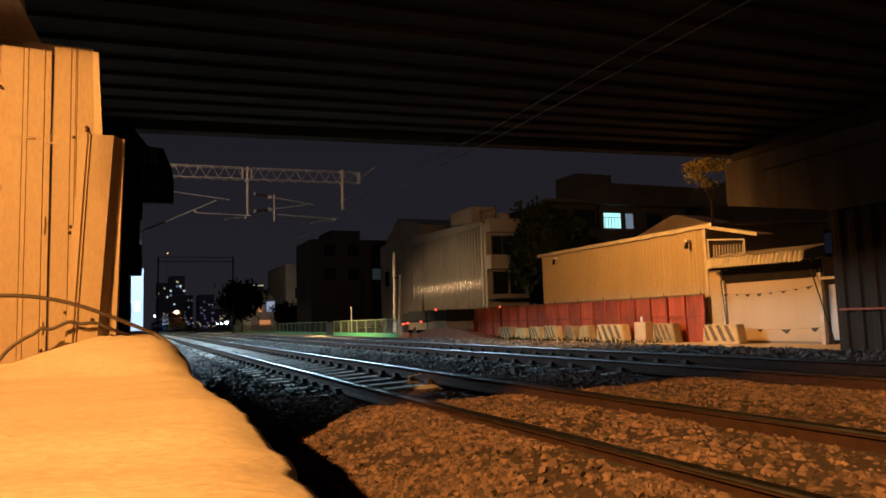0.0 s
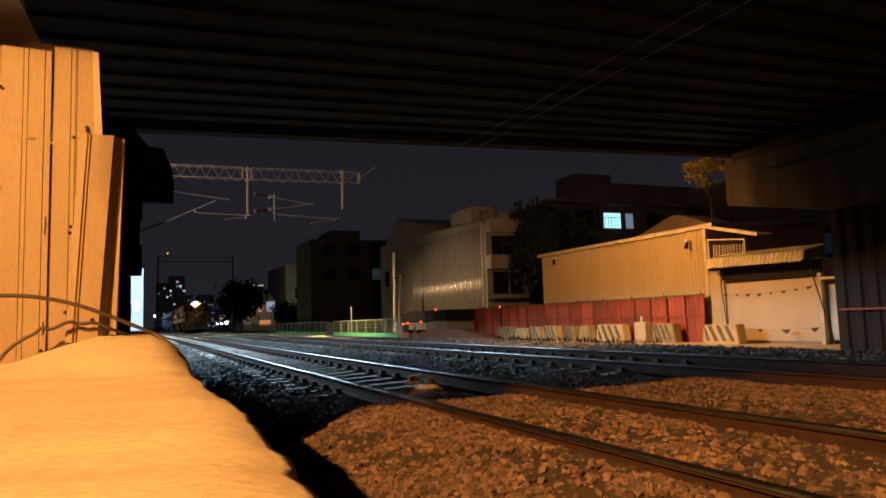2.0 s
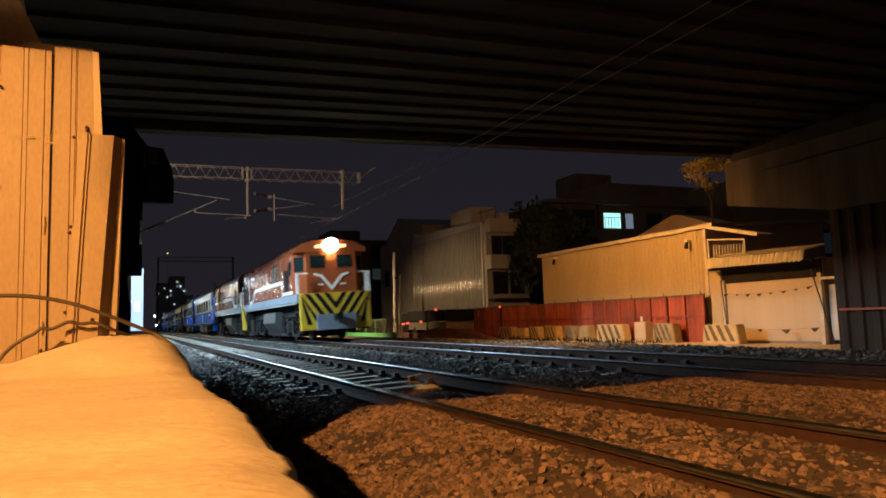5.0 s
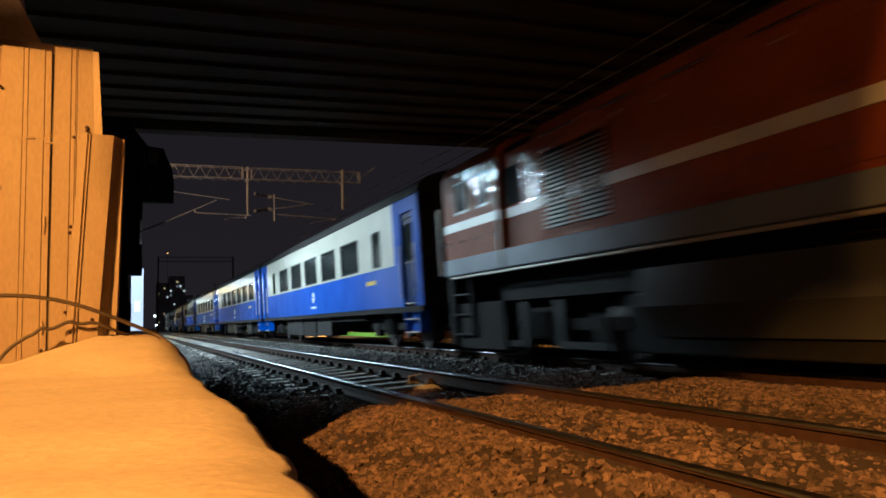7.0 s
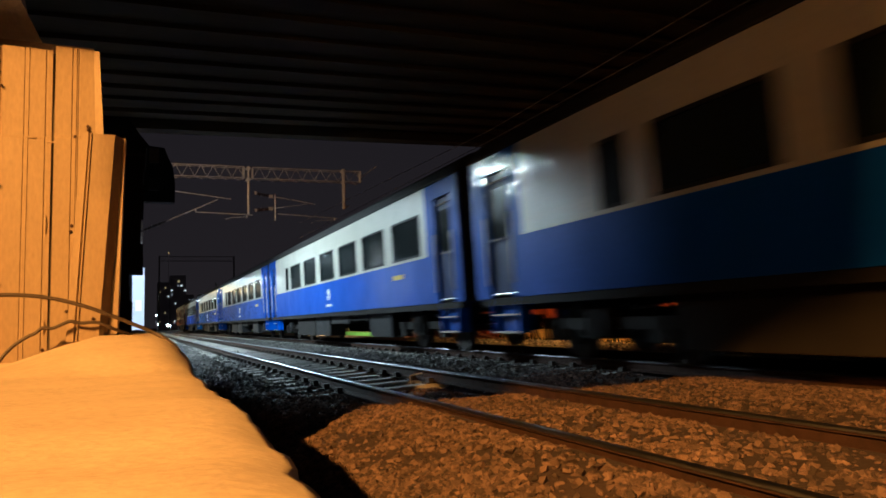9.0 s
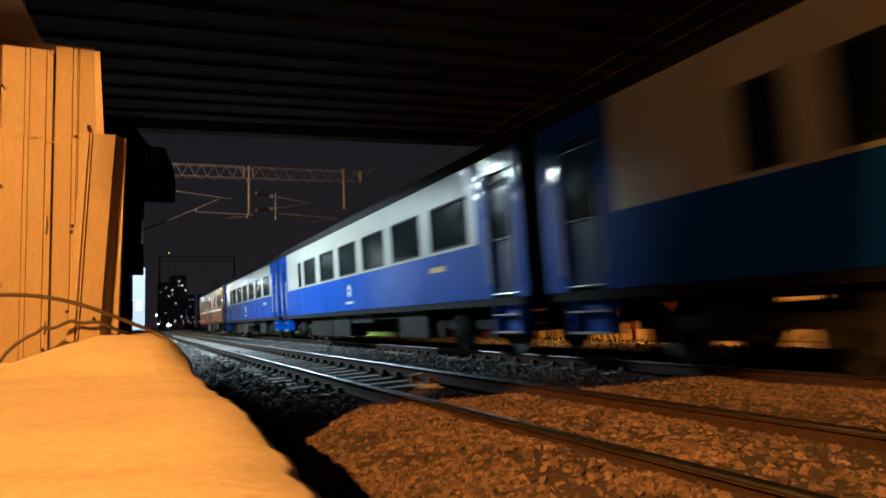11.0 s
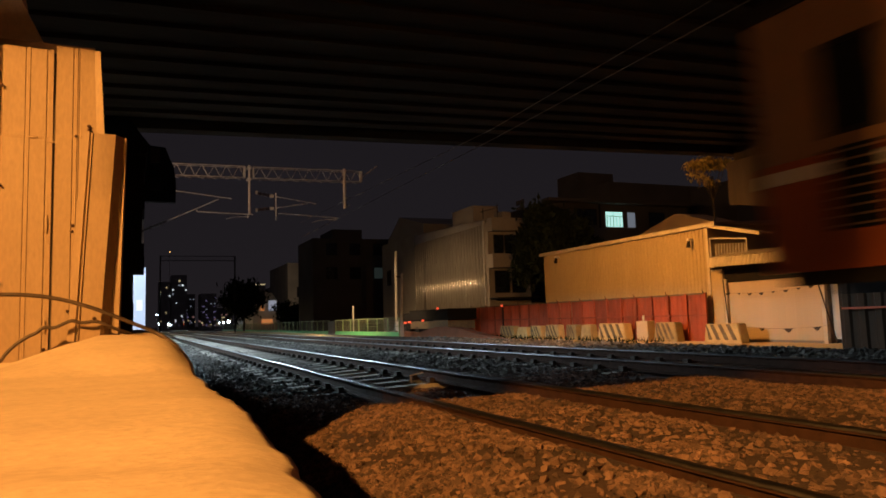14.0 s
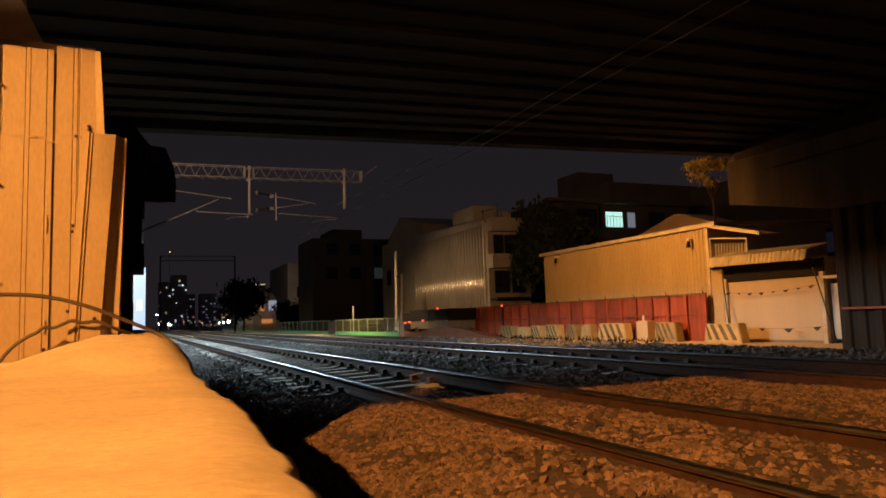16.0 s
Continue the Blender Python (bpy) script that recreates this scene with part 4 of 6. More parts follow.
def locomotive(lit, turned):
    ENG = 14.2
    car = thing("diesel_locomotive", "orange diesel locomotive with white band and yellow-black warning stripes", "locomotive", "two locomotives")
    OR = M["loco_orange"]
    part("running_board", boxes((-1.40, 1.40, 0.25, ENG - 0.25, 1.46, 1.76), bevel=0.02), M["sill_grey"], car, "pale grey frame sill")
    part("underframe", boxes((-0.95, 0.95, 0.3, ENG - 0.3, 0.95, 1.46)), M["black"], car)
    # front cab: chamfered face
    bm = bmn()
    prism(bm, [(-1.36, 1.1), (-0.95, 0.55), (0.95, 0.55), (1.36, 1.1), (1.36, 3.1), (-1.36, 3.1)], "z", 1.76, 3.30)
    cab = part("cab", bm, OR, car)
    bm = bmn()
    prism(bm, roof_arc(1.40, 3.29, 3.78), "y", 0.5, 3.15)
    part("cab_roof", bm, OR, cab)
    for s in (-1, 1):
        part("windscreen", boxes((s * 0.50 - 0.28, s * 0.50 + 0.28, 0.53, 0.56, 2.72, 3.18)), M["coach_glass"], cab)
        bm = boxes((-0.24, 0.24, -0.012, 0.012, 2.6, 3.15))
        bmesh.ops.transform(bm, matrix=pose(s * 1.155, 0.825, 0, 0, 0, s * 53), verts=bm.verts[:])
        part("corner_window", bm, M["coach_glass"], cab)
        part("side_window", boxes((s * 1.365 - 0.01, s * 1.365 + 0.01, 1.3, 1.75, 2.5, 3.05)), M["coach_glass"], cab)
        # Black plate in place of the unlit doorway.
        part("cab_door", boxes((s * 1.365 - 0.012, s * 1.365 + 0.012, 1.85, 2.6, 1.94, 2.75)), M["black"], cab, "dark open cab door")
        part("number_board", boxes((s * 0.42 - 0.16, s * 0.42 + 0.16, 0.46, 0.52, 3.46, 3.56)), M["marker"] if lit else M["white_band"], cab)
        bm = bmn()
        prism(bm, [(0.0, 1.86), (0.0, 2.02), (s * 0.36, 2.46), (s * 0.66, 2.52), (s * 0.66, 2.44), (s * 0.44, 2.38)], "y", 0.525, 0.545)
        prism(bm, [(s * 0.30, 2.06), (s * 0.30, 2.12), (s * 0.55, 2.12), (s * 0.50, 2.06)], "y", 0.525, 0.545)
        part("wing_mark", bm, M["white_band"], cab, "white winged V mark")
        bm = bmn()
        for y in (0.3, 0.55):
            rod(bm, (s * 1.3, y, 1.76), (s * 1.3, y, 2.5), 0.02, 6)
        rod(bm, (s * 1.38, 0.3, 2.5), (s * 0.95, 0.3, 2.5), 0.024, 6)
        rod(bm, (s * 1.38, 0.3, 1.76), (s * 1.38, 0.3, 2.5), 0.024, 6)
        part("handrail", bm, M["white_band"], car)
    bm = bmn()
    rod(bm, (0, 0.44, 3.54), (0, 0.52, 3.54), 0.27 if lit else 0.16, 20)
    part("headlight", bm, M["headlight"] if lit else M["glass_dark"], cab)
    # pilot with warning stripes
    pil = part("pilot", boxes((-1.32, 1.32, 0.12, 0.27, 0.42, 1.76), bevel=0.02), M["yellow"], car, "yellow pilot with black diagonal stripes")
    for s in (-1, 1):
        for k in range(5):
            bm = bmn()
            x0 = 0.05 + k * 0.36
            pts = [(x0 + 0.2, 1.75), (x0 + 0.38, 1.75), (x0 - 0.42, 0.62), (x0 - 0.60, 0.62)]
            cl = []
            for (a, za), (b, zb) in zip(pts, pts[1:] + pts[:1]):
                if a >= 0:
                    cl.append((min(a, 1.31), za))
                if (a < 0) != (b < 0):
                    f = a / (a - b)
                    cl.append((0.0, za + f * (zb - za)))
            if len(cl) > 2:
                prism(bm, [(s * min(a, 1.31), z) for a, z in cl], "y", 0.112, 0.124)
                part("warning_stripe", bm, M["black"], pil)
            else:
                bm.free()
    part("coupler_pocket", boxes((-0.75, 0.75, 0.02, 0.14, 0.40, 0.98), bevel=0.02), M["sill_grey"], pil, "grey coupler plate")
    part("coupler", boxes((-0.12, 0.12, -0.4, 0.1, 0.75, 0.98)), M["under"], car)
    part("coupler", boxes((-0.12, 0.12, ENG - 0.1, ENG + 0.5, 0.75, 0.98)), M["under"], car)
    part("rear_pilot", boxes((-1.3, 1.3, ENG - 0.27, ENG - 0.12, 0.18, 1.46), bevel=0.02), M["black"], car)
    for y0, y1 in ((0.3, 1.05), (ENG - 1.05, ENG - 0.3)):
        for s in (-1, 1):
            st = part("corner_step", boxes((s * 1.04 - 0.02, s * 1.04 + 0.02, y0, y1, 0.36, 1.46)), M["black"], car)
            for ya in (y0, y1 - 0.04):
                part("step_cheek", boxes((s * 1.18 - 0.12, s * 1.18 + 0.12, ya, ya + 0.04, 0.36, 1.46)), M["black"], st)
            for z in (0.38, 0.74, 1.10):
                part("tread", boxes((s * 1.18 - 0.12, s * 1.18 + 0.12, y0 + 0.04, y1 - 0.04, z, z + 0.03)), M["under_light"], st)
    for s in (-1, 1):
        part("sand_box", boxes((s * 1.02 - 0.2, s * 1.02 + 0.2, ENG - 2.1, ENG - 0.32, 0.13, 0.95), bevel=0.03), M["under"], car)
    # engine hood
    bm = bmn()
    prism(bm, [(-1.34, 1.76), (1.34, 1.76)] + roof_arc(1.34, 3.29, 3.74)[::-1], "y", 3.1, 10.6)
    hood = part("engine_hood", bm, OR, car)
    bm = bmn()
    prism(bm, roof_arc(1.16, 3.50, 3.77), "y", 3.15, 10.55)
    part("hood_roof", bm, M["roof_grey"], hood, "soot-dark hood roof")
    f = (lambda y: ENG - y) if turned else (lambda y: y)
    for s in (-1, 1):
        for i in range(6):
            y0 = 3.25 + i * 1.22
            d = part("hood_door", boxes((s * 1.345 - 0.012, s * 1.345 + 0.012, y0, y0 + 1.15, 1.84, 3.2)), OR, hood)
            for yy, zz in ((0.08, 2.52), (0.08, 2.0), (0.95, 3.05), (0.95, 2.1), (0.5, 3.1)):
                if (i * 3 + int(zz * 10)) % 4:
                    bm = bmn()
                    bmesh.ops.create_uvsphere(bm, u_segments=10, v_segments=6, radius=0.034)
                    bmesh.ops.transform(bm, matrix=pose(s * 1.36, y0 + yy, zz), verts=bm.verts[:])
                    for q in bm.faces:
                        q.smooth = True
                    part("latch", bm, M["chrome"], d)
            rail = bmn()
            rod(rail, (s * 1.39, y0 + 0.1, 3.24), (s * 1.39, y0 + 0.9, 3.24), 0.014, 6)
            part("grab_bar", rail, M["chrome"], d)
        for y0, y1, z0, z1 in ((8.9, 9.55, 1.9, 3.0), (9.7, 10.35, 1.9, 3.0)) if not turned else ((8.9, 9.55, 2.5, 3.1), (9.7, 10.35, 2.5, 3.1)):
            y0, y1 = sorted((f(y0), f(y1)))
            l = part("radiator_grille", boxes((s * 1.36 - 0.012, s * 1.36 + 0.012, y0, y1, z0, z1)), M["black"], hood)
            n = int((z1 - z0) / 0.062)
            for k in range(n):
                part("slat", boxes((s * 1.374 - 0.014, s * 1.374 + 0.014, y0, y1, z0 + 0.012 + k * 0.062, z0 + 0.042 + k * 0.062)), M["slat"], l)
        if turned:
            for y0, y1 in ((11.85, 12.6), (13.0, 13.75)):
                o = part("side_opening", boxes((s * 1.375 - 0.014, s * 1.375 + 0.014, y0, y1, 1.72, 2.62)), M["black"], car, "large dark louvred opening")
                for k in range(12):
                    z = 1.76 + k * 0.072
                    part("slat", boxes((s * 1.392 - 0.008, s * 1.392 + 0.008, y0 + 0.03, y1 - 0.03, z, z + 0.022)), M["under"], o)
            part("small_window", boxes((s * 1.362 - 0.012, s * 1.362 + 0.012, 10.8, 11.05, 1.95, 2.5)), M["coach_glass"], car)
        else:
            g = part("cab_grille", boxes((s * 1.372 - 0.012, s * 1.372 + 0.012, 1.25, 1.75, 1.72, 2.28)), M["black"], cab)
            for k in range(8):
                part("slat", boxes((s * 1.386 - 0.01, s * 1.386 + 0.01, 1.25, 1.75, 1.75 + k * 0.068, 1.78 + k * 0.068)), M["slat"], g)
        # white band, dipping to the sill beside the cab
        bm = bmn()
        for a, b in (((4.2, 2.34), (11.1 if turned else 10.6, 2.34)), ((4.2, 2.34), (3.85, 2.28)), ((3.85, 2.28), (3.5, 2.08)), ((3.5, 2.08), (3.2, 1.88)), ((3.2, 1.88), (2.9, 1.81)), ((2.9, 1.81), (1.9, 1.80))):
            a, b = (f(a[0]), a[1]), (f(b[0]), b[1])
            d = Vector((0, b[0] - a[0], b[1] - a[1]))
            n = Vector((0, -d.z, d.y)).normalized() * 0.075
            pa, pb = Vector((s * 1.366, *a)), Vector((s * 1.366, *b))
            e = d.normalized() * 0.03
            q = [(v.y, v.z) for v in (pa - n - e, pb - n + e, pb + n + e, pa + n - e)]
            prism(bm, q, "x", s * 1.340, s * 1.372)
        part("white_band", bm, M["white_band"], hood)
        part("cab_band", boxes((s * 1.37 - 0.006, s * 1.37 + 0.006, 1.1, 3.1, 1.80, 1.92)), M["white_band"], cab)
    bm = bmn()
    prism(bm, [(-1.36, 1.76), (1.36, 1.76)] + roof_arc(1.36, 3.29, 3.74)[::-1], "y", 11.8, 13.95)
    rear = part("rear_housing", bm, OR, car)
    w = 1.34 if turned else 1.24
    part("rear_neck", boxes((-w, w, 10.55, 11.85, 1.76, 3.3)), OR, car)
    bm = bmn()
    prism(bm, roof_arc(1.2, 3.29, 3.66), "y", 10.55, 11.85)
    part("neck_roof", bm, M["roof_grey"], car)
    for s in (-1, 1) if not turned else ():
        part("neck_window", boxes((s * 1.25 - 0.012, s * 1.25 + 0.012, 11.25, 11.75, 2.45, 3.05)), M["black"], car, "dark side window")
        part("neck_band", boxes((s * 1.25 - 0.008, s * 1.25 + 0.008, 10.6, 11.8, 2.26, 2.41)), M["white_band"], car)
        for ya, yb in ((12.1, 12.5), (12.9, 13.4)):
            w = part("rear_window", boxes((s * 1.36 - 0.012, s * 1.36 + 0.012, ya, yb, 2.55, 3.12), bevel=0.004), M["galv"], car, "grey-framed small window")
            part("pane", boxes((s * 1.374 - 0.006, s * 1.374 + 0.006, ya + 0.03, yb - 0.03, 2.59, 3.08)), M["coach_glass"], w)
        for k in range(7):
            bm = bmn()
            bmesh.ops.create_uvsphere(bm, u_segments=10, v_segments=6, radius=0.03)
            bmesh.ops.transform(bm, matrix=pose(s * 1.37, 11.95 + (k % 4) * 0.6, 2.05 if k < 4 else 3.2), verts=bm.verts[:])
            part("latch", bm, M["chrome"], rear)
    for s in (-1, 1):
        for yy, zz in ((14.1, 2.75), (11.7, 2.75)):
            bm = bmn()
            rod(bm, (s * 1.42, yy, 1.5), (s * 1.42, yy, zz), 0.02, 6)
            part("handrail", bm, M["galv"], car)
    if not turned:
        flank("rear_band", [(1.358, 1.368, 11.8, 13.95, 2.26, 2.41)], M["white_band"], car)
    bm = bmn()
    for y in (5.0, 7.2, 9.4):
        bx(bm, -0.5, 0.5, y - 0.6, y + 0.6, 3.68, 3.84, 0.04)
    rod(bm, (0, 6.1, 3.6), (0, 6.1, 3.95), 0.14, 12)
    part("roof_gear", bm, M["roof_grey"], hood)
    for y in (3.1, 11.1):
        bogie(car, y, 2.9, 0.46)
    bm = bmn()
    prism(bm, [(-1.25, 1.2), (-1.3, 0.75), (-1.05, 0.38), (1.05, 0.38), (1.3, 0.75), (1.25, 1.2)], "y", 5.5, 8.6)
    part("fuel_tank", bm, M["tank"], car)
    for y in (3.1, 11.1):
        part("traction_motor", boxes((-0.48, 0.48, y - 1.9, y + 1.9, 0.16, 0.96), bevel=0.04), M["black"], car)
        for row in ((1.10, 1.16, y - 1.75, y - 0.6, 0.20, 0.30), (1.10, 1.16, y + 0.6, y + 1.75, 0.20, 0.30)):
            flank("brake_rod", [row], M["under_light"], car)
        for row in ((1.06, 1.14, y - 0.62, y - 0.42, 0.2, 0.9), (1.06, 1.14, y + 0.42, y + 0.62, 0.2, 0.9)):
            flank("brake_hanger", [row], M["under_light"], car)
    part("tank_skirt", boxes((-1.0, 1.0, 5.0, 9.2, 0.16, 0.9), bevel=0.03), M["black"], car)
    bm = bmn()
    for s in (-1, 1):
        rod(bm, (s * 1.36, 3.2, 2.35), (s * 1.36, 3.21, 1.76), 0.015, 6)
        rod(bm, (s * 1.38, 0.5, 1.42), (s * 1.38, 13.7, 1.42), 0.025, 6)
    part("side_pipe", bm, M["galv"], car)
    return car


# distance of the first coach's front from the camera, along the line, time by time
RUN = [(0.0, 168.6), (1.0, 145.4), (2.0, 122.6), (3.0, 100.0), (4.0, 77.6), (4.2, 73.2), (6.3, 28.0), (6.5, 23.7), (7.0, 13.3), (8.0, -8.1), (9.0, -29.5), (12.5, -105.3), (13.3, -122.7), (13.6, -129.2), (16.0, -181.0)]

TRAIN = [(locomotive(True, True), -30.45), (locomotive(False, False), -15.1)]
first, other = coach("first"), coach("later")
TRAIN += [(first, 0.0), (other, 20.45)]
for i in range(2, 6):
    TRAIN.append((copy_thing(other, pose(0, 0, 0)), 20.45 * i))
TRAIN.append((luggage_car(), 20.45 * 6))


# ---- overhead line ----
def truss(name, label, x0, x1, y, z0, z1, bays, rise=0.0, d=0.32):
    """A lattice girder: front and rear chords, one zigzag in front, short ties below."""
    g = thing(name, label, "gantry")
    step = (x1 - x0) / bays
    up = lambda x: rise * (x - x0) / (x1 - x0)
    for yy in (y, y + d):
        for z in (z0, z1):
            bm = bmn()
            rod(bm, (x0, yy, z), (x1, yy, z + rise), 0.021 if yy == y else 0.012, 6)
            part("chord", bm, M["galv"], g)
    for i in range(bays):
        a, b, c = x0 + i * step, x0 + (i + 0.5) * step, x0 + (i + 1) * step
        bm = bmn()
        rod(bm, (a, y, z0 + up(a)), (b, y, z1 + up(b)), 0.011, 5)
        rod(bm, (b, y, z1 + up(b)), (c, y, z0 + up(c)), 0.011, 5)
        part("lattice", bm, M["galv"], g)
        bm = bmn()
        rod(bm, (a + 0.1, y, z0 + up(a) - 0.03), (b + 0.1, y + d, z0 + up(b) - 0.05), 0.016, 5)
        part("tie", bm, M["galv"], g)
    for x in (x0, x1):
        part("end_frame", boxes((x - 0.03, x + 0.03, y, y + d, z0 + up(x), z1 + up(x))), M["galv"], g)
    return g


def drop_post(x, y, z0, z1, r=0.048, gantry=None):
    bm = bmn()
    rod(bm, (x, y + 0.05, z0), (x, y + 0.05, z1 + 0.6), r, 8)
    if gantry:
        p = part("drop_post", bm, M["galv"], gantry)
    else:
        p = thing("drop_post", "galvanised steel drop post hung from the gantry", "post")
        part("tube", bm, M["galv"], p)
    for z in (z1, z1 + 0.51):
        part("clamp", boxes((x - 0.09, x + 0.09, y - 0.05, y + 0.34, z - 0.05, z + 0.03)), M["galv"], p)
    return p


def cantilever(x0, y, z_low, z_high, reach):
    """A bracket arm: two insulators on a drop post, stay tubes, registration tube and steady arm."""
    c = thing("cantilever_arm", "steel cantilever arm with brown insulators carrying the wires", "cantilever arm", "bracket arms")
    bm = bmn()
    rod(bm, (x0, y, z_low - 0.56), (x0, y, z_high + 0.12), 0.024, 6)
    part("arm_post", bm, M["galv"], c)
    bm = bmn()
    rod(bm, (x0, y, z_high - 0.04), (x0 + reach * 0.64, y, z_high - 0.31), 0.019, 6)
    rod(bm, (x0, y, z_low), (x0 + reach * 0.50, y, z_high - 0.32), 0.018, 6)
    part("stay_tube", bm, M["galv"], c)
    bm = bmn()
    rod(bm, (x0 + 0.12, y, z_low - 0.25), (x0 + reach, y, z_low - 0.39), 0.021, 6)
    part("registration_tube", bm, M["galv"], c)
    bm = bmn()
    for a, b in (((0.57, -0.63), (0.66, -0.54)), ((0.66, -0.54), (0.80, -0.48)), ((0.80, -0.48), (0.955, -0.46))):
        rod(bm, (x0 + reach * a[0], y, z_low + a[1]), (x0 + reach * b[0], y, z_low + b[1]), 0.014, 5)
    rod(bm, (x0 + reach * 0.955, y, z_low - 0.5), (x0 + reach * 0.955, y, z_low - 0.38), 0.03, 6)
    part("steady_arm", bm, M["galv"], c)
    for z, dz in ((z_high + 0.1, -0.13), (z_low - 0.13, 0.10)):
        bm = bmn()
        rod(bm, (x0 - 0.95, y, z), (x0 - 0.12, y, z + dz), 0.03, 8)
        for k in range(7):
            u = 0.22 + k * 0.08
            rod(bm, (x0 - 0.95 + 0.83 * u, y, z + dz * u), (x0 - 0.925 + 0.83 * u, y, z + dz * (u + 0.03)), 0.085, 10)
        i = part("insulator", bm, M["ceramic"], c)
        for xa, xb, zc in ((x0 - 0.28, x0 - 0.10, z + dz), (x0 - 0.9, x0 - 0.82, z)):
            part("end_fitting", boxes((xa, xb, y - 0.05, y + 0.05, zc - 0.06, zc + 0.07)), M["galv"], i)
    return c


def overhead():
    y = 32.0
    truss("lattice_gantry", "pale lattice steel gantry spanning both tracks", 0.1, 4.28, y, 7.13, 7.64, 8, 0.05)
    far = truss("lattice_gantry", "pale lattice steel gantry spanning both tracks", 4.66, 9.69, y, 7.17, 7.68, 9, 0.07)
    g = truss("distant_gantry", "faint lattice gantry far down the line", 2.0, 9.6, 80.0, 7.68, 8.16, 14)
    for x in (2.0, 9.6):
        part("gantry_leg", boxes((x - 0.07, x + 0.07, 80.0, 80.16, -0.5, 8.2)), M["galv"], g)
    # Steel swapped for near-black, so the gantry looks unlit.
    for c in g.children:
        c.data.materials[0] = M["under"]
    drop_post(4.48, y, 5.57, 7.14)
    p = drop_post(8.85, y, 5.93, 7.24, 0.075, far)
    bm = bmn()
    rod(bm, (8.95, y + 0.17, 6.45), (9.12, y + 0.17, 6.47), 0.02, 6)
    rod(bm, (8.93, y + 0.17, 6.02), (9.12, y + 0.17, 6.12), 0.03, 6)
    part("bracket", bm, M["galv"], p)
    p = thing("gantry_spike", "thin slanting stay rod at the gantry's end", "stay rod")
    bm = bmn()
    rod(bm, (9.69, y + 0.1, 7.46), (10.49, y + 0.1, 8.06), 0.026, 6)
    part("rod", bm, M["galv"], p)
    cantilever(5.66, y + 0.1, 5.87, 6.43, 2.88)
    # arm for the near track, reaching from the mast side
    c = thing("cantilever_arm", "long steel cantilever arm above the near track", "cantilever arm", "bracket arms")
    for a, b, r in (((0.9, 6.52), (3.71, 6.20), 0.018), ((1.04, 5.13), (3.16, 6.16), 0.022), ((2.25, 5.58), (4.63, 5.52), 0.02), ((2.25, 5.58), (2.25, 5.68), 0.022), ((3.47, 5.30), (3.75, 5.38), 0.013), ((3.75, 5.38), (4.43, 5.43), 0.013), ((4.40, 5.36), (4.40, 5.52), 0.03)):
        bm = bmn()
        rod(bm, (a[0], y, a[1]), (b[0], y, b[1]), r, 6)
        part("tube", bm, M["galv"], c)
    bm = bmn()
    rod(bm, (0.05, y, 4.68), (1.06, y, 5.14), 0.035, 8)
    for k in range(6):
        rod(bm, (0.30 + k * 0.11, y, 4.79 + k * 0.05), (0.33 + k * 0.11, y, 4.805 + k * 0.05), 0.08, 10)
    part("insulator", bm, M["ceramic"], c)
    m = thing("gantry_mast", "steel mast carrying the gantry", "mast")
    part("mast_tube", boxes((-0.15, 0.15, y + 0.05, y + 0.3, -0.6, 7.9)), M["galv"], m)
    for z, nm, k in ((4.36, "contact_wire", 0.3), (4.63, "messenger_wire", 1.0)):
        bm = bmn()
        for y0, y1, r0, r1 in ((-40, 6.5, 1.0, 0.0), (6.5, 13.0, 0.0, -0.07), (13.0, 32.1, -0.07, 0.6)):
            rod(bm, (6.77, y0, z + r0 * k), (6.77, y1, z + r1 * k), 0.0095, 5)
        tagged(part(nm, bm, M["wire"]), "thin overhead wire along the far track", "overhead wire")


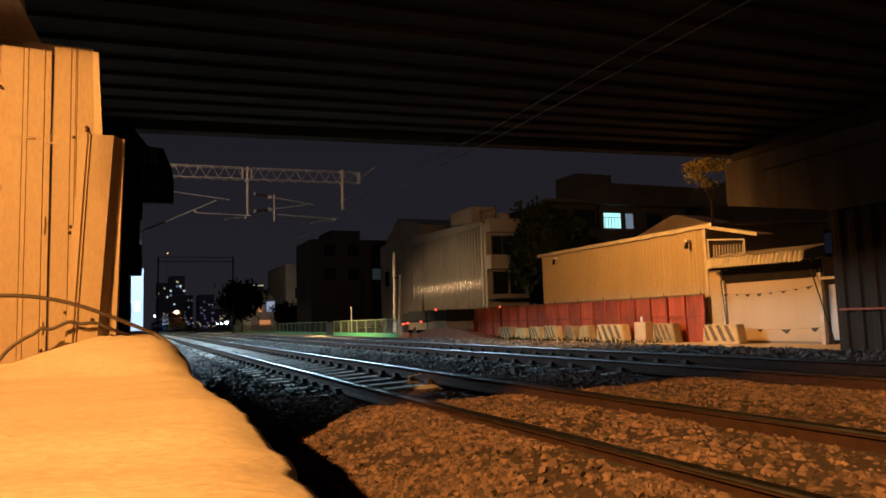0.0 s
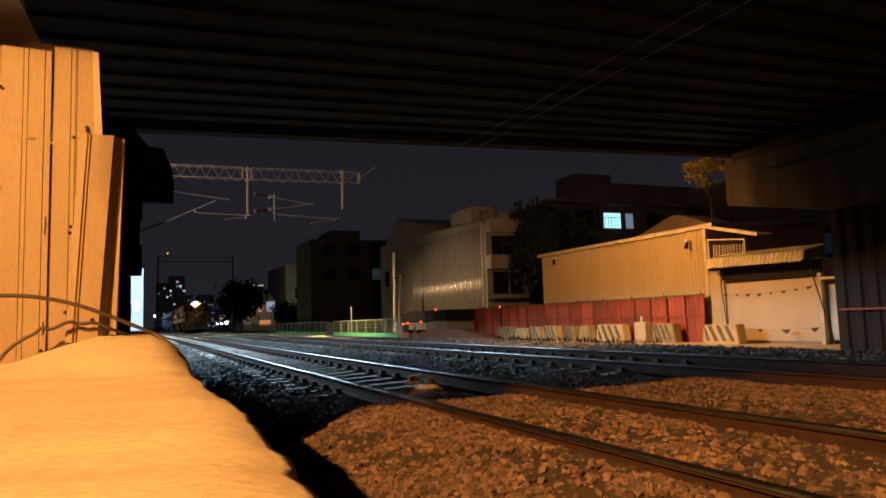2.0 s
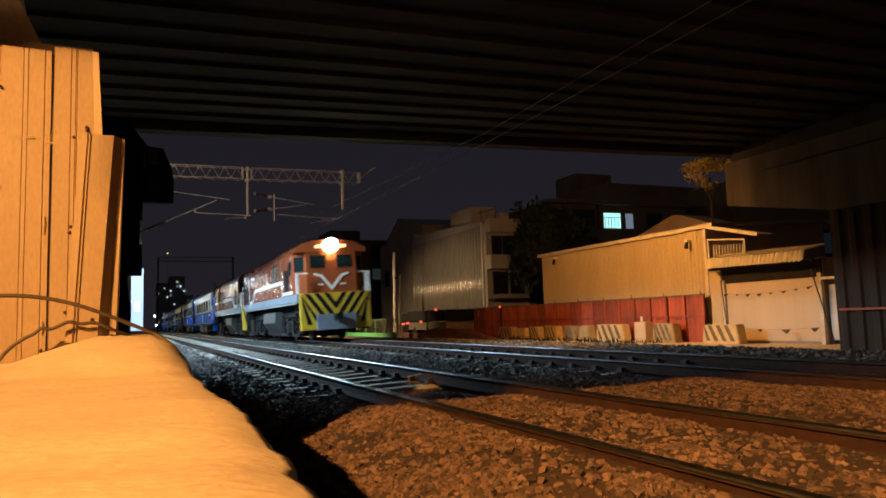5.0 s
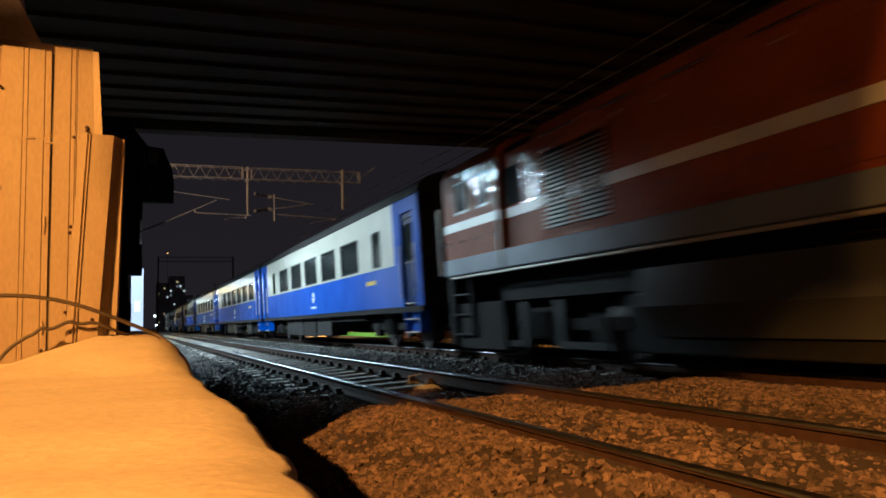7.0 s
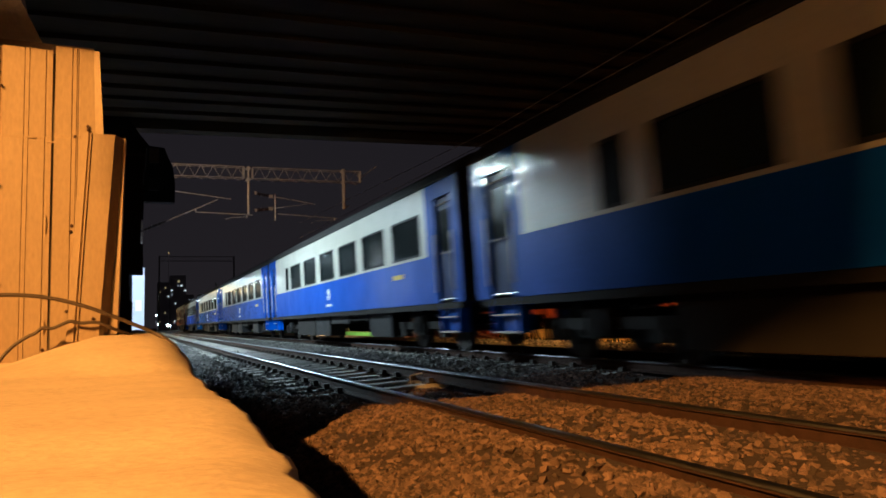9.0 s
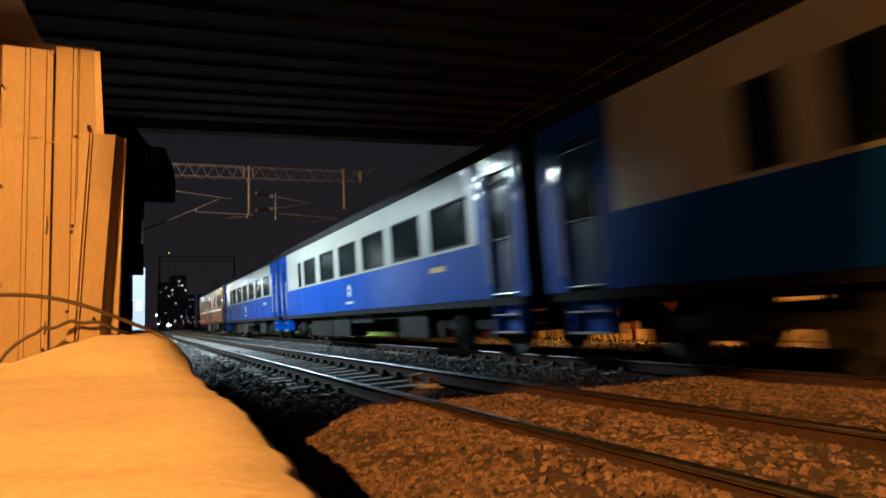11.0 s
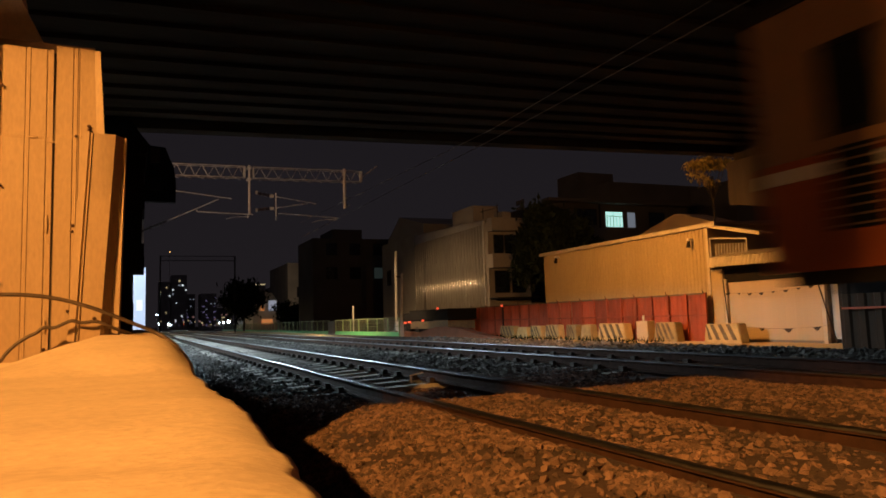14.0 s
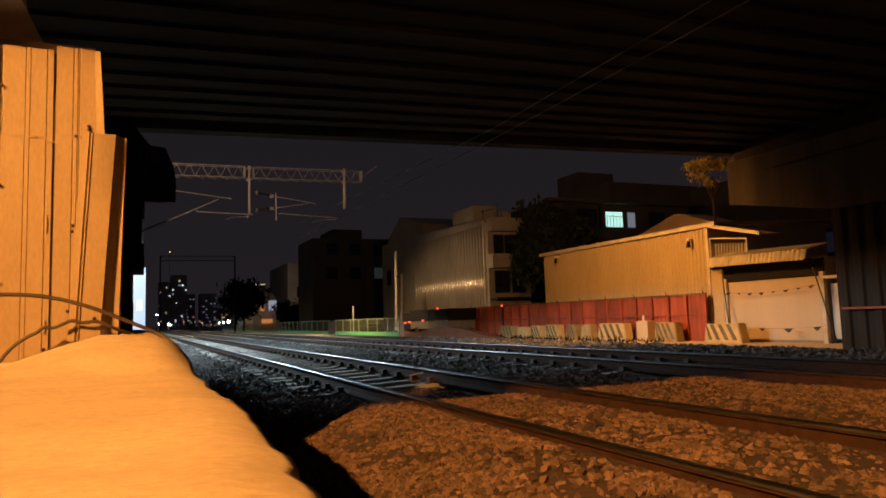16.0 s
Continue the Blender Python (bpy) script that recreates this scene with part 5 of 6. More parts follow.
# ---- the yard beyond the tracks ----
def shed():
    s = thing("metal_shed", "long beige ribbed-steel shed lit by a sodium lamp", "shed", kind="")
    bm = ribbed(12.0, 4.38, 0.2, 0.03)
    bmesh.ops.transform(bm, matrix=pose(20.0, 32.75, -0.55, 0, 0, -90), verts=bm.verts[:])
    part("wall", bm, M["shed"], s)
    part("back_wall", boxes((20.04, 20.1, 20.8, 32.75, -0.55, 3.8), (20.1, 27, 32.6, 32.75, -0.55, 3.8)), M["shed"], s)
    bm = bmn()
    prism(bm, [(20.02, -0.55), (20.02, 3.80), (26.5, 4.15), (26.5, -0.55)], "y", 20.80, 20.92)
    part("gable_wall", bm, M["shed"], s)
    bm = bmn()
    prism(bm, [(19.86, 3.80), (19.86, 3.92), (26.5, 4.27), (26.5, 4.15)], "y", 20.2, 32.9)
    part("roof", bm, M["shed_roof"], s)
    part("gutter", boxes((19.80, 19.90, 20.2, 32.9, 3.78, 3.94)), M["flash"], s)
    bm = bmn()
    prism(bm, [(20.75, 3.94), (18.2, 3.32), (18.2, 3.20), (20.75, 3.80)], "x", 19.86, 19.96)
    part("verge_flashing", bm, M["flash"], s)
    bm = bmn()
    prism(bm, [(20.75, 3.90), (18.3, 3.30), (18.3, 3.24), (20.75, 3.84)], "x", 19.96, 20.9)
    part("lean_roof", bm, M["shed_roof"], s)
    for y, z in ((31.2, 3.30), (21.55, 3.10)):
        l = part("wall_lamp", boxes((19.72, 19.98, y - 0.06, y + 0.06, z + 0.25, z + 0.36), bevel=0.02), M["white_band"], s, "small wall light on the shed")
        bm = bmn()
        rod(bm, (19.78, y, z + 0.28), (19.74, y, z), 0.05, 8, 0.09)
        part("lamp_shade", bm, M["under"], l)
    part("corner_strip", boxes((19.93, 20.03, 20.70, 20.82, -0.55, 3.82)), M["flash"], s)
    # hipped roof of the taller hall behind
    h = thing("hall_roof", "brown hipped sheet roof of a hall behind the shed", "roof")
    bm = bmn()
    prism(bm, [(35.0, 4.4), (29.5, 5.78), (29.1, 5.75), (24.6, 4.32), (24.6, 3.2), (35.0, 3.2)], "x", 26.2, 28.0)
    part("roof", bm, M["shed_roof"], h)
    part("wall", boxes((26.4, 27.9, 24.8, 34.8, -0.6, 3.4)), M["dark_wall"], h)


def annex():
    a = thing("shutter_annex", "small annex with a closed roller shutter and a corrugated awning", "annex")
    part("wall", boxes((20.12, 23.5, 15.9, 20.75, -0.55, 2.25)), M["render_wall"], a)
    sh = part("roller_shutter", boxes((20.09, 20.115, 16.05, 20.0, -0.45, 1.62)), M["shutter"], a, "pale closed roller shutter")
    n = 27
    sl = mesh_of("shutter_slat", boxes((20.075, 20.10, 16.05, 20.0, -0.036, 0.036), bevel=0.006), M["shutter"])
    for i in range(n):
        o = new("shutter_slat", sl)
        o.parent = sh
        o.location = (0, 0, -0.42 + (i + 0.5) * 2.04 / n)
    for y in (19.98, 15.92):
        part("side_post", boxes((19.98, 20.13, y, y + 0.14, -0.55, 1.75)), M["flash"], a)
    part("shutter_housing", boxes((20.05, 20.4, 15.95, 20.2, 1.62, 2.2)), M["under"], a, "dark shutter housing under the awning")
    part("door_panel", boxes((19.96, 20.08, 20.12, 20.74, -0.55, 2.08)), M["shed"], a)
    pts = []
    y = 16.1
    k = 0
    while y < 20.3:
        pts.append((y, (0.0, 0.03, 0.045, 0.03)[k % 4]))
        y += 0.045
        k += 1
    bm = strip(pts, (0, -0.01), lambda p, k: (19.56 + 1.0 * k, p[0], 2.47 + 0.2 * k + p[1] + 0.02 * (p[0] - 15.85)))
    part("awning", bm, M["flash"], a, "corrugated sheet awning")
    bm = strip([(y, 1.6 * q) for y, q in pts], (-0.01, 0), lambda p, k: (19.44 + 0.12 * k - p[1], p[0], 2.17 + 0.3 * k - 0.8 * p[1] * (1 - k) + 0.02 * (p[0] - 15.85)))
    part("awning_apron", bm, M["flash"], a, "yellow-lit corrugated apron hanging from the awning")
    part("awning_beam", boxes((19.62, 19.68, 15.9, 20.35, 2.12, 2.2)), M["under"], a)
    # balcony rails above
    b = thing("balcony_railing", "white tubular railing with hanging laundry above the annex", "railing")
    bm = bmn()
    rod(bm, (20.0, 20.65, 2.1), (20.0, 20.65, 3.35), 0.035, 6)
    rod(bm, (20.0, 20.65, 3.35), (20.0, 18.9, 3.16), 0.03, 6)
    rod(bm, (20.0, 18.9, 3.16), (20.0, 18.9, 2.5), 0.03, 6)
    part("frame_tube", bm, M["white_pole"], b)
    for i in range(11):
        bm = bmn()
        y = 20.45 - i * 0.14
        rod(bm, (20.05, y, 2.56), (20.05, y - 0.03, 3.12 - 0.01 * i), 0.025, 5)
        part("bar", bm, M["white_pole"], b)
    part("floor_slab", boxes((19.95, 23.0, 18.8, 20.7, 2.42, 2.52)), M["render_wall"], b)
    # string lines with small pennants
    for z0, z1, y0, y1, n in ((1.26, 1.36, 20.05, 16.02, 8), (0.08, 0.05, 19.9, 15.52, 4)):
        g = thing("pennant_line", "slack line of small dark rags before the shutter", "bunting")
        bm = bmn()
        for i in range(12):
            u0, u1 = i / 12, (i + 1) / 12
            f = lambda u: (19.86 if z0 > 1 else 19.72, y0 + (y1 - y0) * u, z0 + (z1 - z0) * u - 0.12 * 4 * u * (1 - u))
            rod(bm, f(u0), f(u1), 0.003, 4)
        part("line", bm, M["cable"], g)
        for i in range(n):
            u = (i + 0.5) / n
            p = f(u)
            bm = bmn()
            k = random.uniform(0.7, 1.3) * (1.0 if z0 > 1 else 1.7)
            d = random.uniform(-0.05, 0.05)
            prism(bm, [(p[1] - 0.09 * k, p[2] + 0.01), (p[1] + 0.09 * k, p[2] - 0.01), (p[1] + 0.03 + d, p[2] - 0.07 * k), (p[1] - 0.03 + d, p[2] - 0.06 * k)], "x", p[0] - 0.01, p[0] + 0.01)
            part("rag", bm, M["cable"], g)
    for a0, b0 in (((19.90, 20.05, 1.75), (19.66, 19.6, -0.55)), ((19.90, 16.2, 1.9), (19.66, 15.35, -0.5))):
        p = thing("leaning_pole", "thin dark leaning pole before the shutter", "pole")
        bm = bmn()
        rod(bm, a0, b0, 0.022, 6)
        part("rod", bm, M["cable"], p)
    w = thing("white_door", "pale blue-white panel door at the annex's end", "door")
    part("leaf", boxes((20.2, 20.3, 15.2, 15.85, -0.4, 1.35)), M["white_pole"], w)
    part("canopy", boxes((19.9, 20.6, 15.0, 15.9, 1.52, 1.6)), M["flash"], w)


def hoarding():
    f = thing("red_hoarding", "red steel hoarding panels along the yard", "fence", kind="structure")
    y, i = 20.72, 0
    random.seed(11)
    while y < 45:
        w = 1.02
        bm = ribbed(w - 0.02, 1.80, 0.26, 0.03)
        bmesh.ops.transform(bm, matrix=pose(19.7 + random.uniform(-0.015, 0.015), y + w, -0.55, 0, random.uniform(-0.6, 0.6), -90), verts=bm.verts[:])
        part("panel", bm, M["red"], f)
        part("post", boxes((19.60, 19.67, y - 0.04, y + 0.04, -0.55, 1.30)), M["red"], f)
        if i % 2 == 0:
            bm = bmn()
            rod(bm, (19.62, y + 0.05, 1.25), (19.58, y + 0.10, 1.42), 0.03, 5, 0.01)
            part("spike", bm, M["rust"], f)
        y += w
        i += 1
    part("top_rail", boxes((19.62, 19.72, 20.7, 45, 1.24, 1.30)), M["stripe_black"], f)
    part("mid_rail", boxes((19.60, 19.66, 20.7, 45, 0.42, 0.48)), M["red"], f)


def barrier(y0, y1, h, striped):
    b = thing("concrete_barrier", "weathered concrete barrier with black hazard stripes" if striped else "plain weathered concrete barrier", "barrier", "barriers before the hoarding")
    bm = bmn()
    ins = 0.12
    va = [(y0, 0), (y1, 0), (y1 - ins, h), (y0 + ins, h)]
    prism(bm, [(a, z - 0.55) for a, z in va], "x", 18.95, 19.35)
    bmesh.ops.bevel(bm, geom=bm.edges[:], offset=0.03, segments=2, affect="EDGES")
    part("block", bm, M["barrier"], b)
    if striped:
        n = 4
        for i in range(n):
            a = y0 + ins + (y1 - y0 - 2 * ins) * (i + 0.2) / n
            w = (y1 - y0) / n * 0.4
            bm = bmn()
            prism(bm, [(a, 0.12 - 0.55), (a + w, 0.12 - 0.55), (min(a + w + 0.3, y1 - ins - 0.02), h - 0.58), (min(a + 0.3, y1 - ins - 0.06), h - 0.58)], "x", 18.94, 18.952)
            part("stripe", bm, M["stripe_black"], b)


def yard():
    hoarding()
    for y0, y1, h, s in ((34.5, 36.2, 0.66, True), (33.0, 34.2, 0.6, False), (31.6, 32.8, 0.66, True), (29.95, 31.3, 0.7, True), (28.4, 29.4, 0.7, True), (27.2, 28.1, 0.7, False),
                         (24.7, 26.75, 0.74, True), (21.6, 22.95, 0.76, True), (18.43, 20.2, 0.70, True)):
        barrier(y0, y1, h, s)
    b = thing("meter_cabinet", "pale metal cabinet beside the hoarding", "cabinet")
    part("body", boxes((18.9, 19.3, 23.25, 23.95, -0.55, 0.28), bevel=0.02), M["shutter"], b)
    bm = bmn()
    rod(bm, (19.1, 23.7, 0.28), (19.1, 23.7, 0.5), 0.05, 8)
    part("cap", bm, M["white_band"], b)
    shed()
    annex()
    # small plants and rubble at the foot of the hoarding
    random.seed(8)
    vs, fs = [], []
    for _ in range(700):
        y = random.uniform(22, 44)
        x = random.uniform(17.6, 19.4)
        h = random.uniform(0.05, 0.28)
        a = random.uniform(0, 6.28)
        dx, dy = math.cos(a) * 0.04, math.sin(a) * 0.04
        k = len(vs)
        vs += [(x - dx, y - dy, -0.54), (x + dx, y + dy, -0.54), (x + random.uniform(-0.1, 0.1), y + random.uniform(-0.1, 0.1), -0.54 + h)]
        fs.append((k, k + 1, k + 2))
    tagged(new("weeds", merge("weeds", vs, fs, M["leaf"])), "dry weeds along the yard edge", "weeds", kind="stuff")


def green_fence():
    f = thing("green_fence", "green low wall with wire mesh panels and pale posts", "fence", kind="structure")
    X = 15.0
    for y0, y1 in ((42.3, 58.0), (60.2, 145.0)):
        part("base_wall", boxes((X, X + 0.12, y0, y1, -0.75, -0.12)), M["green"], f)
        n = int((y1 - y0) / 2.2)
        for i in range(n + 1):
            y = y0 + i * (y1 - y0) / n
            part("post", boxes((X + 0.02, X + 0.10, y - 0.04, y + 0.04, -0.7, 0.80)), M["green_post"], f)
        part("top_rail", boxes((X + 0.03, X + 0.08, y0, y1, 0.74, 0.79)), M["green_post"], f)
        bm = bmn()
        k = int((y1 - y0) / 0.2)
        for i in range(k):
            a = y0 + (i + 0.5) * (y1 - y0) / k
            bx(bm, X + 0.05, X + 0.058, a - 0.008, a + 0.008, -0.12, 0.75)
        for z in (0.05, 0.25, 0.45, 0.62):
            bx(bm, X + 0.05, X + 0.058, y0, y1, z - 0.008, z + 0.008)
        part("mesh_panel", bm, M["mesh_wire"], f)
    part("gate_pier", boxes((X - 0.05, X + 0.2, 58.0, 60.2, -0.7, 0.7)), M["dark_wall"], f)
    p = thing("white_pole", "tall white-painted pole beside the green fence", "pole")
    bm = bmn()
    rod(bm, (16.0, 44.5, -0.6), (16.0, 44.2, 3.7), 0.07, 10)
    part("tube", bm, M["white_pole"], p)
    part("sign_plate", boxes((15.8, 15.85, 44.5, 45.2, -0.05, 0.55)), M["white_pole"], p)
    part("base_box", boxes((15.5, 15.8, 43.5, 43.9, -0.6, 0.35)), M["white_pole"], p)
    p = thing("service_pole", "pale service pole with a cross arm", "pole")
    bm = bmn()
    rod(bm, (19.5, 55.5, -0.6), (19.5, 55.2, 6.3), 0.11, 10)
    part("tube", bm, M["white_pole"], p)
    bm = bmn()
    rod(bm, (19.5, 55.3, 4.2), (19.5, 53.6, 4.1), 0.05, 6)
    part("arm", bm, M["under"], p)
    p = thing("fence_pole", "thin pale pole behind the green fence", "pole")
    bm = bmn()
    rod(bm, (16.0, 56.0, -0.6), (16.0, 56.0, 1.9), 0.06, 8)
    part("tube", bm, M["white_pole"], p)


# ---- buildings ----
def openings(parent, rows, x, mat_pane):
    """Windows in a wall that faces the line. rows: y0, y1, z0, z1."""
    for y0, y1, z0, z1 in rows:
        w = part("window", boxes((x - 0.05, x + 0.02, y0 - 0.06, y0, z0 - 0.06, z1 + 0.06), (x - 0.05, x + 0.02, y1, y1 + 0.06, z0 - 0.06, z1 + 0.06), (x - 0.05, x + 0.02, y0, y1, z0 - 0.06, z0),
                                 (x - 0.05, x + 0.02, y0, y1, z1, z1 + 0.06), (x - 0.04, x + 0.02, (y0 + y1) / 2 - 0.03, (y0 + y1) / 2 + 0.03, z0, z1)), M["flash"] if mat_pane != "glass_dark" else M["under_light"], parent)
        part("pane", boxes((x - 0.03, x - 0.012, y0, y1, z0, z1)), M[mat_pane], w)


def buildings():
    # clad three-storey house: ribbed side wall and a fronted bay with balconies
    b = thing("clad_house", "three-storey house with grey corrugated cladding on its flank", "house")
    bm = corrugated(14.3, 7.95, 0.50, 0.10)
    bmesh.ops.transform(bm, matrix=pose(23.0, 60.0, -0.6, 0, 0, -90), verts=bm.verts[:])
    part("clad_wall", bm, M["clad"], b)
    part("core_wall", boxes((23.08, 26.4, 45.75, 60.0, -0.6, 7.35)), M["clad_dark"], b)
    bm = bmn()
    prism(bm, [(60.0, 7.3), (45.7, 7.3), (45.7, 7.70), (60.0, 8.25)], "x", 23.02, 26.4)
    part("roof_parapet", bm, M["clad"], b)
    part("roof_hut", boxes((24.0, 26.2, 49.5, 53.5, 7.6, 9.4)), M["clad_dark"], b)
    part("corner_flashing", boxes((22.88, 23.0, 45.62, 45.78, 1.0, 7.6)), M["galv"], b, "bright metal corner flashing")
    part("front_wall", boxes((23.0, 26.4, 45.2, 45.7, -0.6, 7.45)), M["render_wall"], b)
    for z, h in ((4.12, 1.0), (6.76, 0.95)):
        part("balcony", boxes((22.95, 26.3, 44.4, 45.2, z, z + h), bevel=0.02), M["render_wall"], b)
    part("roof_tank", boxes((25.2, 26.0, 47.0, 48.4, 7.7, 8.6), bevel=0.08), M["clad_dark"], b)
    bm = bmn()
    for y in (46.6, 49.0, 50.6):
        rod(bm, (24.6, y, 7.5), (24.6, y, 9.1), 0.03, 6)
    rod(bm, (24.6, 46.6, 8.8), (24.6, 50.6, 8.9), 0.025, 6)
    part("roof_rail", bm, M["under_light"], b)
    for x0, x1, z0, z1 in ((23.5, 24.2, 5.2, 6.5), (24.4, 25.8, 5.2, 6.5), (23.5, 24.6, 2.4, 3.9), (24.9, 25.9, 2.4, 3.9)):
        w = part("window", boxes((x0 - 0.06, x1 + 0.06, 45.14, 45.2, z0 - 0.06, z0), (x0 - 0.06, x1 + 0.06, 45.14, 45.2, z1, z1 + 0.06), (x0 - 0.06, x0, 45.14, 45.2, z0, z1), (x1, x1 + 0.06, 45.14, 45.2, z0, z1)), M["under_light"], b)
        part("pane", boxes((x0, x1, 45.16, 45.19, z0, z1)), M["glass_dark"], w)
    part("window_box", boxes((25.7, 26.2, 44.9, 45.2, 5.2, 5.75)), M["shutter"], b)
    part("shop_awning", boxes((23.0, 26.4, 44.0, 45.2, 1.9, 2.0)), M["under_light"], b)
    b = thing("clad_house", "dark clad house with a pitched parapet beside its neighbour", "house")
    part("wall", boxes((23.3, 33, 60.1, 70.2, -0.6, 8.4)), M["clad_dark"], b)
    bm = bmn()
    prism(bm, [(70.2, 8.4), (60.1, 8.4), (60.1, 9.4), (66.5, 10.9), (70.2, 9.0)], "x", 24.0, 33.0)
    part("gable", bm, M["clad_dark"], b)
    openings(b, [(67.5, 68.6, 4.2, 5.6)], 23.3, "glass_dark")
    # dark block and its lower neighbour
    b = thing("dark_block", "dark unlit apartment block behind the fence", "apartment building")
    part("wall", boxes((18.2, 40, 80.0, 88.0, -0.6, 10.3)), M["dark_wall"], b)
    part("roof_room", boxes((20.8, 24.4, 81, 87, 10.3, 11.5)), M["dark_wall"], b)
    for x, z, m in ((25.5, 5.6, "win_faint"), (22.6, 5.6, "glass_dark"), (19.8, 5.6, "glass_dark"), (25.5, 8.4, "glass_dark"), (22.6, 8.4, "glass_dark"), (19.8, 8.4, "glass_dark")):
        w = part("window", boxes((x - 0.06, x, 79.94, 80.0, z - 0.06, z + 1.36), (x + 1.2, x + 1.26, 79.94, 80.0, z - 0.06, z + 1.36), (x, x + 1.2, 79.94, 80.0, z - 0.06, z), (x, x + 1.2, 79.94, 80.0, z + 1.3, z + 1.36)), M["under_light"], b)
        part("pane", boxes((x, x + 1.2, 79.96, 79.99, z, z + 1.3)), M[m], w)
    b = thing("low_house", "grey rendered house with one lit window", "house")
    part("wall", boxes((23.4, 38, 122, 140, -0.6, 11.0)), M["render_wall"], b)
    part("lean_to", boxes((22.0, 38, 118.5, 122, -0.6, 3.4), bevel=0.05), M["dark_wall"], b)
    for x0, x1, z0, z1, m in ((25.3, 26.2, 8.2, 9.0, "win_white"), (25.0, 26.4, 5.2, 6.8, "glass_dark"), (28.0, 29.4, 8.0, 9.4, "glass_dark")):
        w = part("window", boxes((x0 - 0.08, x0, 121.9, 122, z0 - 0.08, z1 + 0.08), (x1, x1 + 0.08, 121.9, 122, z0 - 0.08, z1 + 0.08), (x0, x1, 121.9, 122, z0 - 0.08, z0), (x0, x1, 121.9, 122, z1, z1 + 0.08)), M["under_light"], b)
        part("pane", boxes((x0, x1, 121.93, 121.97, z0, z1)), M[m], w)
    # apartment block behind the shed, one bright window
    b = thing("apartment_block", "concrete apartment block with one brightly lit window", "apartment building")
    F = 50.0
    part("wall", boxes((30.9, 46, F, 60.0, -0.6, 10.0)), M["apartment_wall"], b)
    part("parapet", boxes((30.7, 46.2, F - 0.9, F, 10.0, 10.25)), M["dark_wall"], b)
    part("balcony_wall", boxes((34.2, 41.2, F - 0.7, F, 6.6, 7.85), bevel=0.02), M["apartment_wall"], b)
    w = part("window", boxes((36.7, 40.2, F - 0.06, F, 7.95, 9.5)), M["dark_wall"], b, "bright greenish-white lit window")
    for x0, x1, m in ((36.85, 37.6, "win_cool"), (37.65, 38.6, "win_cool"), (39.15, 39.95, "win_dim")):
        part("pane", boxes((x0, x1, F - 0.1, F - 0.08, 8.04, 9.35)), M[m], w)
    part("window_bars", boxes(*[(36.95 + i * 0.33, 36.98 + i * 0.33, F - 0.14, F - 0.11, 8.04, 9.0) for i in range(6)], (36.85, 38.6, F - 0.14, F - 0.11, 8.95, 9.0)), M["dark_wall"], w)
    for x0, x1, z0, z1 in ((34.0, 35.9, 8.2, 9.5), (41.6, 43.2, 8.0, 9.4), (31.6, 33.0, 8.0, 9.4), (34.0, 35.9, 4.6, 6.0), (37.2, 39.4, 4.6, 6.0)):
        w = part("window", boxes((x0 - 0.06, x0, F - 0.06, F, z0 - 0.06, z1 + 0.06), (x1, x1 + 0.06, F - 0.06, F, z0 - 0.06, z1 + 0.06), (x0, x1, F - 0.06, F, z0 - 0.06, z0), (x0, x1, F - 0.06, F, z1, z1 + 0.06)), M["under_light"], b)
        part("pane", boxes((x0, x1, F - 0.04, F - 0.015, z0, z1)), M["glass_dark"], w)
    part("drain_pipe", boxes((36.2, 36.32, F - 0.12, F, -0.6, 10.0)), M["under_light"], b)
    b = thing("rear_block", "dark taller block with a stair tower behind", "apartment building")
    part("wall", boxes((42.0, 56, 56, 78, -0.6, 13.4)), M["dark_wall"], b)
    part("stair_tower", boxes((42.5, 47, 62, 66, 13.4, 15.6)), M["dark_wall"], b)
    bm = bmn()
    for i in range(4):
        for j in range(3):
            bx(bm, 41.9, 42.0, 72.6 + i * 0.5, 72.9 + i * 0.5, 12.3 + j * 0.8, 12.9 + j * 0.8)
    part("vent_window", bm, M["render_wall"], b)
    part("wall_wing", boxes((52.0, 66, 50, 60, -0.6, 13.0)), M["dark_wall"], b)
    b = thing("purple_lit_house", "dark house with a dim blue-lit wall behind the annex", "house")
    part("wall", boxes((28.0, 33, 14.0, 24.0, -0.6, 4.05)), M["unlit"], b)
    # Glowing panel added for the wall's faint blue; no window is known there.
    part("window", boxes((27.95, 28.0, 20.4, 22.0, 3.0, 3.9)), M["wall_glow_blue"], b, "dim blue glowing patch standing for the bluish wall")
    openings(b, [(17.5, 18.8, 2.6, 3.6)], 28.0, "glass_dark")


